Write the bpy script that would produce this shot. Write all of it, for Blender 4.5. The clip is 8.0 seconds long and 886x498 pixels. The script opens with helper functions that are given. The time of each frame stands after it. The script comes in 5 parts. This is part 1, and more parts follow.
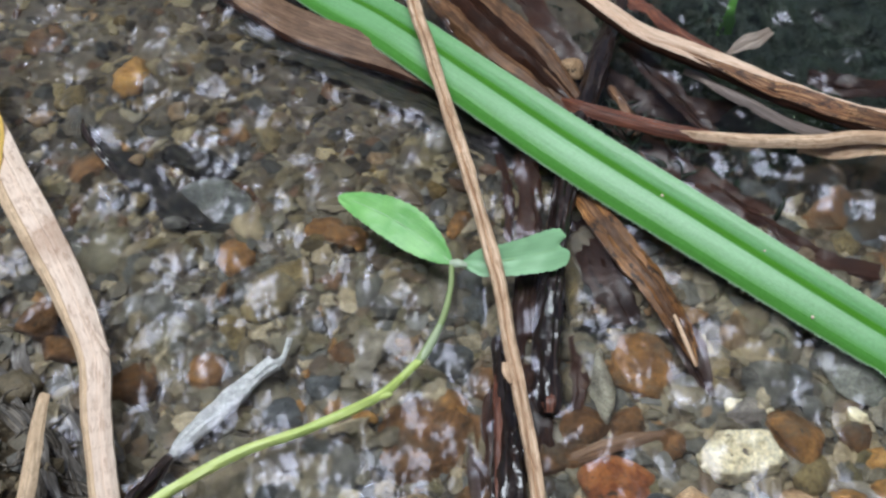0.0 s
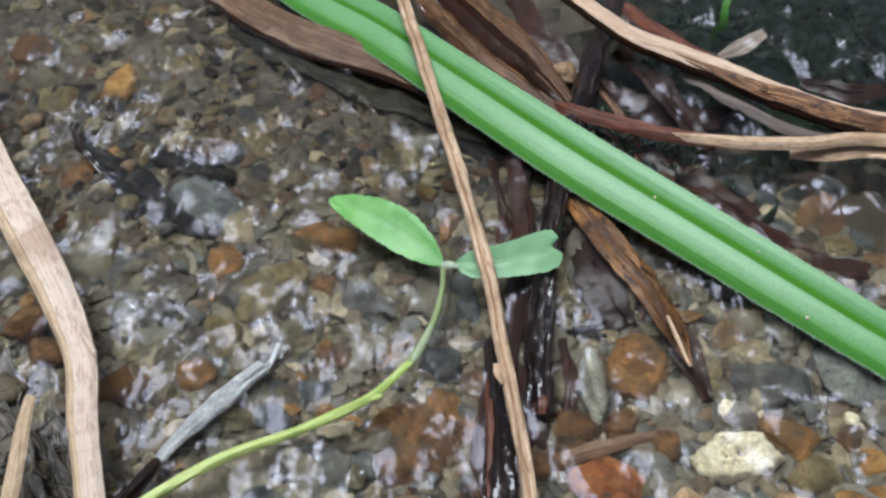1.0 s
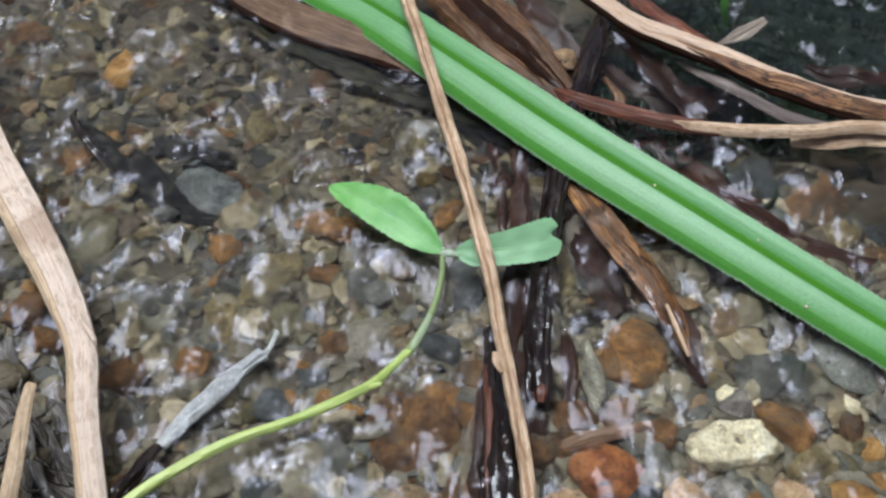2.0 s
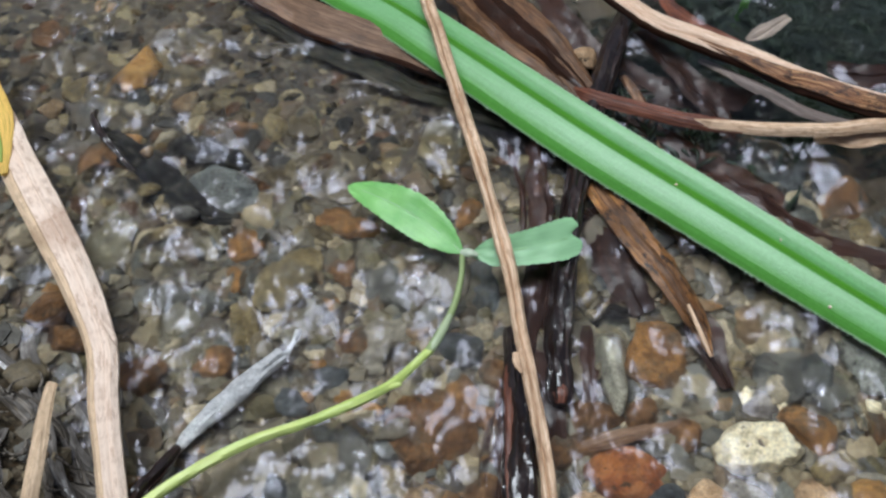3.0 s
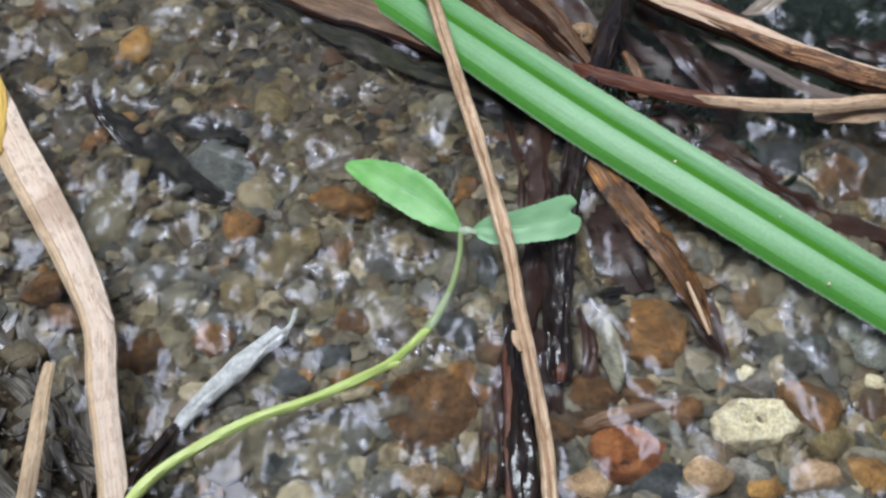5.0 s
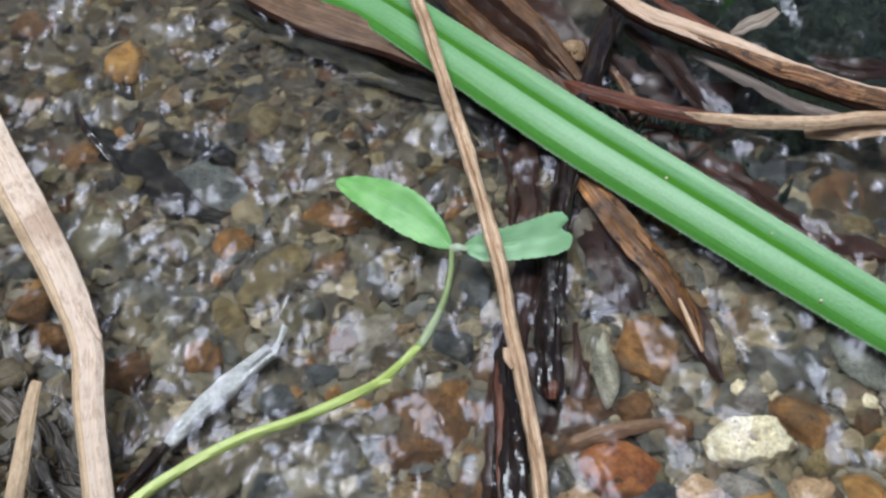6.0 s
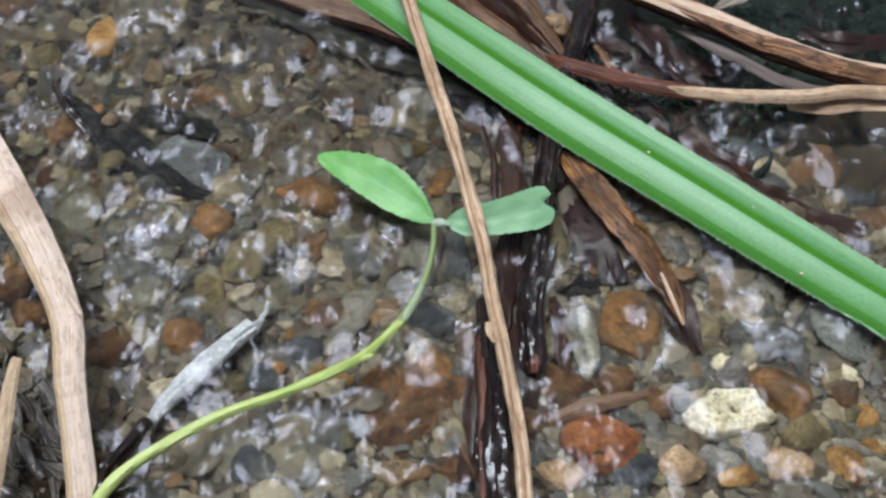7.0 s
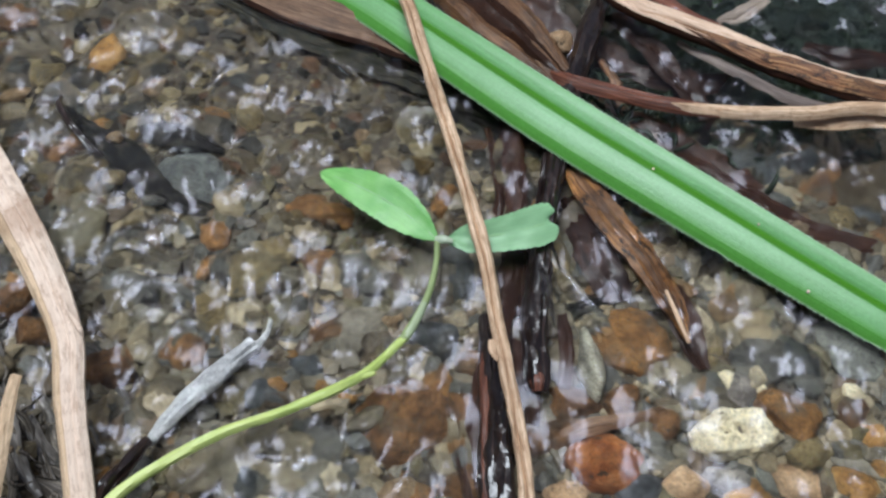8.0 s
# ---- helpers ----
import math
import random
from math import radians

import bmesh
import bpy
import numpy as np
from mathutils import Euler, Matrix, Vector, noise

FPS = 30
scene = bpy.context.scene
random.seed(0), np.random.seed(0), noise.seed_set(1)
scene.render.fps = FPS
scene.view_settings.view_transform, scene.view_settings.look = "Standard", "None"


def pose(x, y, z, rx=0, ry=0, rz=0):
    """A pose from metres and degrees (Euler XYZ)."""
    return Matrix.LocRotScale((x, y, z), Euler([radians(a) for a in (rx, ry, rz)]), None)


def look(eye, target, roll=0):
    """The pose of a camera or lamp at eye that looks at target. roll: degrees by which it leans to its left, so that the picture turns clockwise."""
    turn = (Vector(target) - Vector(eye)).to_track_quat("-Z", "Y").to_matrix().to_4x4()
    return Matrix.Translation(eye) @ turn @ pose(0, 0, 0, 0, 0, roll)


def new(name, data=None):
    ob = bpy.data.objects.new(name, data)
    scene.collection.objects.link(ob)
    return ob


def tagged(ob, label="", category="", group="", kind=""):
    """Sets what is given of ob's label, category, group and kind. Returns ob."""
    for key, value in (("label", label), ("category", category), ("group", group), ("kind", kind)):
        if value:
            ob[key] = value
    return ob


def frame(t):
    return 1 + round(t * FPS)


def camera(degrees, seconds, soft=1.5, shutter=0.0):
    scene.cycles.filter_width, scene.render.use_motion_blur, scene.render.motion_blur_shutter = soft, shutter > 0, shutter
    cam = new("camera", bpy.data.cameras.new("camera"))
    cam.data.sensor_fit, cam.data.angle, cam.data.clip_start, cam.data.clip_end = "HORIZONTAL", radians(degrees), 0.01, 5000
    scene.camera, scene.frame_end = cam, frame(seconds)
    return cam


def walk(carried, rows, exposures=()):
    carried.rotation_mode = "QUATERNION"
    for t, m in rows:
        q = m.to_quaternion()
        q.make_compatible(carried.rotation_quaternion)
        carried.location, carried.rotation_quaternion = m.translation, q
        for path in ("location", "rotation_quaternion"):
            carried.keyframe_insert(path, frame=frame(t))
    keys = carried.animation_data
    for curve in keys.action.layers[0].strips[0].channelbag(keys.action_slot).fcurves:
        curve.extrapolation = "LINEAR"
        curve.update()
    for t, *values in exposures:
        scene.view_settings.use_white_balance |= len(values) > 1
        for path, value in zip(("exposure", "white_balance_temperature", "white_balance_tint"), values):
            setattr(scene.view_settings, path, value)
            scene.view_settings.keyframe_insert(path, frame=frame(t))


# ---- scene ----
# ---------- camera ----------
cam = camera(50, 8.0, soft=2.5)
walk(cam, [
    (0.0, pose(-0.00286, -0.11443, 0.16785, 35.678, -0.063, 0.189)),
    (0.3, pose(-0.00140, -0.11350, 0.16680, 35.511, 0.117, 0.475)),
    (0.5, pose(-0.00103, -0.11329, 0.16604, 35.434, -0.179, 0.305)),
    (0.8, pose(-0.00130, -0.11540, 0.16490, 36.626, -0.273, -0.040)),
    (1.0, pose(-0.00142, -0.11653, 0.16458, 36.875, -0.026, -0.012)),
    (1.2, pose(-0.00140, -0.11650, 0.16460, 36.969, -0.022, -0.008)),
    (2.3, pose(-0.00096, -0.11445, 0.16569, 35.546, -0.036, 0.183)),
    (2.5, pose(-0.00129, -0.11368, 0.16586, 35.803, 0.015, 0.249)),
    (2.8, pose(-0.00150, -0.11460, 0.16530, 35.941, 0.739, 0.712)),
    (3.0, pose(-0.00151, -0.11517, 0.16463, 35.795, 0.821, 0.737)),
    (3.3, pose(-0.00080, -0.11480, 0.16400, 34.873, -0.365, -0.181)),
    (3.5, pose(-0.00017, -0.11455, 0.16384, 34.949, -0.060, -0.020)),
    (3.8, pose(0.00020, -0.11480, 0.16380, 35.166, 0.573, 0.308)),
    (4.0, pose(0.00023, -0.11562, 0.16361, 34.588, 0.337, 0.079)),
    (4.2, pose(-0.00268, -0.11677, 0.16290, 33.779, 0.344, -0.024)),
    (5.3, pose(-0.00210, -0.11370, 0.16460, 34.841, 0.737, 0.519)),
    (5.5, pose(-0.00213, -0.11374, 0.16457, 35.266, 0.705, 0.487)),
    (5.8, pose(-0.00210, -0.11390, 0.16380, 35.539, 0.421, 0.223)),
    (6.0, pose(-0.00195, -0.11403, 0.16336, 35.432, 0.334, 0.093)),
    (6.3, pose(-0.00150, -0.11330, 0.16370, 34.587, 0.045, -0.176)),
    (6.5, pose(-0.00127, -0.11297, 0.16395, 34.089, 0.188, -0.129)),
    (6.8, pose(-0.00120, -0.11390, 0.16330, 33.781, -0.151, -0.479)),
    (7.0, pose(-0.00115, -0.11435, 0.16291, 34.070, -0.212, -0.563)),
    (7.3, pose(0.00020, -0.11320, 0.16330, 34.013, 0.028, -0.439)),
    (7.5, pose(0.00088, -0.11259, 0.16352, 33.907, 0.069, -0.412)),
    (7.8, pose(0.00040, -0.11310, 0.16280, 34.793, 0.047, -0.342)),
    (8.0, pose(-0.00034, -0.11375, 0.16177, 35.137, 0.089, -0.235)),
], exposures=((0.0, 0.25), (8.0, 0.25)))

# ---------- sky and light ----------
SUN_ELEVATION, SUN_AZIMUTH = 77.0, 312.0   # azimuth clockwise from +y
world = bpy.data.worlds.new("overcast_sky")
world.use_nodes = True
scene.world = world
wn = world.node_tree
sky = wn.nodes.new("ShaderNodeTexSky")
sky.sky_type, sky.sun_disc = 'NISHITA', False
sky.sun_elevation, sky.sun_rotation = radians(SUN_ELEVATION), radians(SUN_AZIMUTH)
sky.air_density, sky.dust_density, sky.ozone_density = 1.0, 4.0, 1.0
wn.links.new(sky.outputs[0], wn.nodes["Background"].inputs[0])
wn.nodes["Background"].inputs[1].default_value = 0.050
sun_data = bpy.data.lights.new("sun", 'SUN')
sun_data.energy, sun_data.angle, sun_data.color = 3.2, radians(31), (0.79, 0.89, 1.0)
sun = new("sun", sun_data)
az, el = radians(SUN_AZIMUTH), radians(SUN_ELEVATION)
sun_way = Vector((math.sin(az) * math.cos(el), math.cos(az) * math.cos(el), math.sin(el)))
sun.matrix_world = look(sun_way * 5, (0, 0, 0))

WATER_Z = 0.0070


# ---------- materials ----------
class Nodes:
    """A small wrapper to write node materials in few lines."""

    def __init__(self, name):
        self.mat = bpy.data.materials.new(name)
        self.mat.use_nodes = True
        self.t = self.mat.node_tree
        self.bsdf = self.t.nodes["Principled BSDF"]

    def add(self, kind, **values):
        n = self.t.nodes.new(kind)
        for k, v in values.items():
            n.inputs[k.replace("_", " ")].default_value = v
        return n

    def link(self, a, b):
        self.t.links.new(a, b)

    def coords(self, kind="Object"):
        if kind == "Position":
            return self.add("ShaderNodeNewGeometry").outputs["Position"]
        return self.add("ShaderNodeTexCoord").outputs[kind]

    def stretched(self, vector, scale):
        m = self.add("ShaderNodeMapping")
        m.inputs["Scale"].default_value = scale
        self.link(vector, m.inputs["Vector"])
        return m.outputs[0]

    def noise(self, vector, scale, detail=4.0, rough=0.6):
        n = self.add("ShaderNodeTexNoise", Scale=scale, Detail=detail, Roughness=rough)
        self.link(vector, n.inputs["Vector"])
        return n.outputs["Fac"]

    def ramp(self, fac, stops, constant=False):
        r = self.t.nodes.new("ShaderNodeValToRGB")
        if constant:
            r.color_ramp.interpolation = 'CONSTANT'
        els = r.color_ramp.elements
        while len(els) < len(stops):
            els.new(0.5)
        for e, (p, c) in zip(els, stops):
            e.position = p
            e.color = (*c, 1)
        self.link(fac, r.inputs[0])
        return r.outputs[0]

    def mix(self, fac, a, b, how='MIX'):
        m = self.t.nodes.new("ShaderNodeMix")
        m.data_type, m.blend_type = 'RGBA', how
        for value, s in ((fac, m.inputs[0]), (a, m.inputs[6]), (b, m.inputs[7])):
            if isinstance(value, (int, float)):
                s.default_value = value
            elif isinstance(value, tuple):
                s.default_value = (*value, 1)
            else:
                self.link(value, s)
        return m.outputs[2]

    def bump(self, height, strength, distance):
        b = self.add("ShaderNodeBump", Strength=strength, Distance=distance)
        self.link(height, b.inputs["Height"])
        self.link(b.outputs[0], self.bsdf.inputs["Normal"])
        self.link(b.outputs[0], self.bsdf.inputs["Coat Normal"])

    def colour(self, c):
        if isinstance(c, tuple):
            self.bsdf.inputs["Base Color"].default_value = (*c, 1)
        else:
            self.link(c, self.bsdf.inputs["Base Color"])

    def set(self, **values):
        for k, v in values.items():
            self.bsdf.inputs[k.replace("_", " ")].default_value = v
        return self


def mud_material():
    m = Nodes("silt_and_sand")
    p = m.coords("Position")
    broad = m.noise(p, 28, 5)
    fine = m.noise(p, 900, 5, 0.7)
    cells = m.add("ShaderNodeTexVoronoi", Scale=1100.0)
    m.link(p, cells.inputs["Vector"])
    base = m.ramp(broad, [(0.35, (0.022, 0.014, 0.007)), (0.55, (0.044, 0.030, 0.014)), (0.7, (0.068, 0.048, 0.024))])
    sep = m.add("ShaderNodeSeparateColor")
    m.link(cells.outputs["Color"], sep.inputs[0])
    grains = m.ramp(sep.outputs[0], [(0.0, (0.017, 0.014, 0.009)), (0.3, (0.070, 0.058, 0.039)), (0.55, (0.116, 0.092, 0.060)),
                                     (0.75, (0.070, 0.038, 0.014)), (0.9, (0.230, 0.191, 0.135))])
    c = m.mix(0.4, base, grains)
    c = m.mix(0.5, c, m.ramp(fine, [(0.3, (0.35, 0.33, 0.3)), (0.7, (0.9, 0.9, 0.9))]), 'MULTIPLY')
    m.colour(c)
    m.bump(m.noise(p, 700, 4, 0.7), 0.8, 0.0006)
    m.set(Roughness=0.5, Specular_IOR_Level=0.2)
    return m.mat


def stone_material(name, light, dark, spots=(0.035, 0.028, 0.02), spot_level=0.62, rough=0.3, silt_most=0.7):
    m = Nodes(name)
    p = m.coords("Position")
    a = m.noise(p, 190, 6, 0.7)
    b = m.noise(p, 1500, 5, 0.75)
    c = m.ramp(a, [(0.30, tuple(v * 0.45 for v in dark)), (0.44, dark), (0.60, light), (0.74, tuple(min(1.0, v * 1.35 + 0.03) for v in light))])
    c = m.mix(0.7, c, m.ramp(b, [(0.32, (0.20, 0.18, 0.16)), (0.60, (1.0, 1.0, 1.0))]), 'MULTIPLY')
    s = m.noise(p, 420, 4, 0.6)
    c = m.mix(m.ramp(s, [(spot_level, (0, 0, 0)), (spot_level + 0.06, (0.9, 0.9, 0.9))]), c, spots)
    silt = m.noise(p, 130, 6, 0.75)
    c = m.mix(m.ramp(silt, [(0.50, (0, 0, 0)), (0.66, (silt_most,) * 3)]), c, m.mix(b, (0.04, 0.036, 0.026), (0.15, 0.135, 0.10)))
    m.colour(c)
    m.bump(m.noise(p, 650, 7, 0.75), 1.0, 0.0011)
    m.set(Roughness=rough + 0.15, Specular_IOR_Level=0.25)
    return m.mat


SILTED = [(0.0, (0.026, 0.018, 0.008)), (0.14, (0.083, 0.059, 0.027)), (0.28, (0.014, 0.011, 0.006)), (0.40, (0.140, 0.106, 0.051)), (0.50, (0.038, 0.025, 0.010)),
          (0.62, (0.205, 0.158, 0.080)), (0.70, (0.085, 0.036, 0.010)), (0.78, (0.030, 0.028, 0.022)), (0.86, (0.120, 0.078, 0.026)), (0.94, (0.275, 0.215, 0.120))]


def gravel_material(name, per_island, palette=None):
    m = Nodes(name)
    p = m.coords("Position")
    if per_island:
        r = m.add("ShaderNodeNewGeometry").outputs["Random Per Island"]
    else:
        r = m.add("ShaderNodeObjectInfo").outputs["Random"]
    c = m.ramp(r, palette or [(0.0, (0.112, 0.090, 0.058)), (0.08, (0.244, 0.198, 0.127)), (0.17, (0.180, 0.140, 0.085)), (0.27, (0.072, 0.068, 0.058)),
                   (0.35, (0.282, 0.215, 0.125)), (0.45, (0.150, 0.125, 0.082)), (0.53, (0.150, 0.100, 0.058)), (0.62, (0.141, 0.115, 0.060)),
                   (0.70, (0.105, 0.100, 0.086)), (0.77, (0.160, 0.150, 0.130)), (0.82, (0.263, 0.130, 0.040)), (0.85, (0.409, 0.330, 0.215)), (0.90, (0.098, 0.066, 0.038)), (0.95, (0.205, 0.175, 0.128))], True)
    a = m.noise(p, 420, 5, 0.7)
    b = m.noise(p, 1700, 4, 0.75)
    c = m.mix(0.75, c, m.ramp(a, [(0.3, (0.28, 0.25, 0.20)), (0.62, (1.0, 1.0, 1.0))]), 'MULTIPLY')
    c = m.mix(0.5, c, m.ramp(b, [(0.35, (0.3, 0.3, 0.3)), (0.65, (1.0, 1.0, 1.0))]), 'MULTIPLY')
    silt = m.noise(p, 60, 6, 0.75)
    c = m.mix(m.ramp(silt, [(0.45, (0, 0, 0)), (0.66, (0.25,) * 3 if palette else (0.65,) * 3)]), c, m.mix(a, (0.055, 0.048, 0.034), (0.165, 0.148, 0.110)))
    m.colour(c)
    m.bump(m.noise(p, 900, 4, 0.65), 0.8, 0.0005)
    m.set(Roughness=0.5, Specular_IOR_Level=0.2)
    return m.mat


def fibre_material(name, light, dark, stain, stretch=(2200, 2200, 60), stain_level=0.55, rough=0.55, contrast=1.0, wet=0.0, gloss=0.4, mottle=0.0):
    """Dry grass, stalks and bark: streaks along the length (v of the UV map is metres along, u metres across)."""
    m = Nodes(name)
    uv = m.coords("UV")
    p = m.coords("Position")
    streak = m.noise(m.stretched(uv, (2600, 90, 1)), 1.0, 4, 0.65)
    broad = m.noise(p, 70, 4, 0.6)
    fine = m.noise(m.stretched(uv, (5200, 420, 1)), 1.0, 3, 0.7)
    c = m.ramp(streak, [(0.36, tuple(v * (1 - 0.4 * contrast) for v in dark)), (0.48, dark), (0.56 + 0.12 * (1 - contrast), light)])
    c = m.mix(m.ramp(broad, [(stain_level, (0, 0, 0)), (stain_level + 0.16, (1, 1, 1))]), c, m.mix(0.5, c, stain))
    if mottle:
        blotch = m.noise(m.stretched(uv, (700, 260, 1)), 1.0, 5, 0.7)
        c = m.mix(m.ramp(blotch, [(0.50, (0, 0, 0)), (0.60, (mottle,) * 3)]), c, stain)
    c = m.mix(min(0.35, 0.1 + 0.4 * contrast), c, m.ramp(fine, [(0.3, (0.4, 0.36, 0.32)), (0.65, (1, 1, 1))]), 'MULTIPLY')
    m.colour(c)
    m.bump(streak if not wet else m.noise(p, 420, 2, 0.5), 0.7, 0.0004 if not wet else 0.0003 + 0.0003 * wet)
    m.set(Roughness=rough, Coat_Weight=wet, Coat_Roughness=0.12, Specular_IOR_Level=gloss)
    return m.mat


def bark_material(name, light, dark):
    """Bleached, cracked bark: pale flakes with dark cracks across and along."""
    m = Nodes(name)
    uv, p = m.coords("UV"), m.coords("Position")
    v = m.add("ShaderNodeTexVoronoi", Scale=1.0)
    v.feature = 'DISTANCE_TO_EDGE'
    m.link(m.stretched(uv, (900, 800, 1)), v.inputs["Vector"])
    a = m.noise(p, 500, 5, 0.7)
    c = m.ramp(a, [(0.35, dark), (0.6, light)])
    c = m.mix(m.ramp(v.outputs["Distance"], [(0.0, (0.2, 0.2, 0.2)), (0.05, (0, 0, 0))]), c, (0.30, 0.29, 0.27))
    c = m.mix(0.45, c, m.ramp(m.noise(p, 1300, 4, 0.7), [(0.36, (0.42, 0.40, 0.38)), (0.6, (1, 1, 1))]), 'MULTIPLY')
    worn = m.noise(m.stretched(uv, (300, 330, 1)), 1.0, 4, 0.65)
    c = m.mix(m.ramp(worn, [(0.50, (0, 0, 0)), (0.64, (0.4, 0.4, 0.4))]), c, (0.27, 0.265, 0.26))
    m.colour(c)
    m.bump(m.noise(p, 700, 5, 0.7), 0.9, 0.0009)
    m.set(Roughness=0.75, Specular_IOR_Level=0.2)
    return m.mat


def leaf_material(name, light, dark, rough=0.38, translucent=0.25):
    m = Nodes(name)
    uv = m.coords("UV")
    p = m.coords("Position")
    veins = m.noise(m.stretched(uv, (5500, 60, 1)), 1.0, 3, 0.6)
    broad = m.noise(p, 110, 4, 0.6)
    c = m.ramp(broad, [(0.3, dark), (0.65, light)])
    c = m.mix(0.28, c, m.ramp(veins, [(0.35, (0.45, 0.5, 0.4)), (0.6, (1, 1, 1))]), 'MULTIPLY')
    m.colour(c)
    m.bump(veins, 0.35, 0.0002)
    m.set(Roughness=rough)
    trans = m.add("ShaderNodeBsdfTranslucent")
    m.link(c, trans.inputs[0])
    mixer = m.add("ShaderNodeMixShader", Fac=translucent)
    out = m.t.nodes["Material Output"]
    m.link(m.bsdf.outputs[0], mixer.inputs[1])
    m.link(trans.outputs[0], mixer.inputs[2])
    m.link(mixer.outputs[0], out.inputs[0])
    return m.mat


def blade_material(name, half_width):
    """The sedge's bands across its width, with sheen and fold shade painted in: two paler halves, a dark channel and a
    dark turned-down margin, running softly into each other.
    """
    m = Nodes(name)
    uv, p = m.coords("UV"), m.coords("Position")
    sep = m.add("ShaderNodeSeparateXYZ")
    m.link(uv, sep.inputs[0])
    across = m.add("ShaderNodeMath")
    across.operation = 'MULTIPLY_ADD'
    across.inputs[1].default_value, across.inputs[2].default_value = 0.5 / half_width, 0.5
    m.link(sep.outputs[0], across.inputs[0])
    # pale stops paint in the sky's sheen, dark stops the shade of the folds
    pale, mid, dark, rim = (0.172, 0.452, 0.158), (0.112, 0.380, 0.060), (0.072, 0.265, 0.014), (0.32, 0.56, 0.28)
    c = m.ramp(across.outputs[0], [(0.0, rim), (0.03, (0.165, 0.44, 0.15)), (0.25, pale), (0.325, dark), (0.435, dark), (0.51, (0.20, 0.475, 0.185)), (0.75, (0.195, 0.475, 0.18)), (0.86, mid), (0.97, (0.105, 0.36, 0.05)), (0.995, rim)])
    veins = m.noise(m.stretched(uv, (4200, 45, 1)), 1.0, 3, 0.6)
    c = m.mix(0.3, c, m.ramp(veins, [(0.35, (0.5, 0.55, 0.42)), (0.6, (1, 1, 1))]), 'MULTIPLY')
    c = m.mix(0.25, c, m.ramp(m.noise(p, 140, 4, 0.6), [(0.3, (0.7, 0.72, 0.6)), (0.6, (1, 1, 1))]), 'MULTIPLY')
    c = m.mix(0.35, c, m.ramp(m.noise(p, 1500, 3, 0.7), [(0.35, (0.62, 0.66, 0.55)), (0.62, (1, 1, 1))]), 'MULTIPLY')
    m.colour(c)
    m.bump(m.mix(0.5, veins, m.noise(p, 1800, 2, 0.6)), 0.45, 0.00020)
    m.set(Roughness=0.36)
    trans = m.add("ShaderNodeBsdfTranslucent")
    m.link(c, trans.inputs[0])
    mixer = m.add("ShaderNodeMixShader", Fac=0.18)
    m.link(m.bsdf.outputs[0], mixer.inputs[1])
    m.link(trans.outputs[0], mixer.inputs[2])
    m.link(mixer.outputs[0], m.t.nodes["Material Output"].inputs[0])
    return m.mat


def water_material():
    m = Nodes("clear_running_water")
    o = m.coords("Object")
    broad = m.noise(m.stretched(o, (170, 115, 170)), 1.0, 0, 0.5)
    fine = m.noise(m.stretched(o, (520, 340, 520)), 1.0, 1, 0.5)
    m.bump(m.mix(0.15, broad, fine), 0.75, 0.0032)
    m.colour((0.97, 0.98, 0.96))
    m.set(Roughness=0.17, IOR=1.333, Transmission_Weight=1.0, Specular_Tint=(0.88, 0.86, 1.0, 1.0))
    return m.mat


MUD = mud_material()
GRAVEL, PEBBLE = gravel_material("fine_gravel", True), gravel_material("mixed_pebbles", False)
GRAVEL_SILTED = gravel_material("silted_gravel", True, SILTED)
WATER = water_material()
STONE = {
    "cream": stone_material("cream_limestone", (0.96, 0.86, 0.62), (0.90, 0.76, 0.49), (0.15, 0.11, 0.07), 0.63, 0.45, 0.10),
    "rust": stone_material("rust_red_stone", (0.46, 0.170, 0.055), (0.27, 0.085, 0.030), rough=0.2, silt_most=0.3),
    "orange": stone_material("orange_brown_stone", (0.350, 0.170, 0.055), (0.205, 0.098, 0.034)),
    "brown": stone_material("brown_stone", (0.233, 0.115, 0.045), (0.116, 0.058, 0.025)),
    "olive": stone_material("olive_tan_stone", (0.286, 0.215, 0.105), (0.180, 0.130, 0.057)),
    "grey": stone_material("grey_stone", (0.182, 0.168, 0.142), (0.100, 0.093, 0.078)),
    "blue": stone_material("blue_grey_stone", (0.122, 0.127, 0.126), (0.063, 0.066, 0.065)),
    "tan": stone_material("tan_stone", (0.361, 0.250, 0.143), (0.222, 0.140, 0.071)),
    "ochre": stone_material("ochre_stone", (0.58, 0.32, 0.100), (0.41, 0.205, 0.062), silt_most=0.3),
    "slab": stone_material("pale_slate", (0.28, 0.28, 0.23), (0.20, 0.20, 0.165), silt_most=0.4),
    "peach": stone_material("peach_stone", (0.66, 0.45, 0.27), (0.50, 0.31, 0.165), silt_most=0.3),
    "grit": stone_material("dark_grit", (0.42, 0.33, 0.25), (0.30, 0.23, 0.17)),
    "murk": stone_material("murky_slate", (0.205, 0.207, 0.185), (0.11, 0.113, 0.102), silt_most=0.6),
    "ivory": stone_material("dull_ivory_stone", (0.52, 0.48, 0.36), (0.36, 0.33, 0.25), silt_most=0.4),
    "pale": stone_material("pale_grey_stone", (0.381, 0.340, 0.285), (0.233, 0.200, 0.171)),
}
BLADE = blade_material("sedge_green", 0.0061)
BLADE_PALE = leaf_material("sedge_hair_pale", (0.42, 0.60, 0.38), (0.34, 0.52, 0.30), 0.4, 0.2)
SEEDLING_LEAF = leaf_material("seedling_leaf_green", (0.31, 0.68, 0.20), (0.16, 0.50, 0.11), 0.34, 0.3)
SEEDLING_RIB = leaf_material("seedling_rib_pale", (0.46, 0.74, 0.38), (0.38, 0.66, 0.30), 0.4, 0.45)
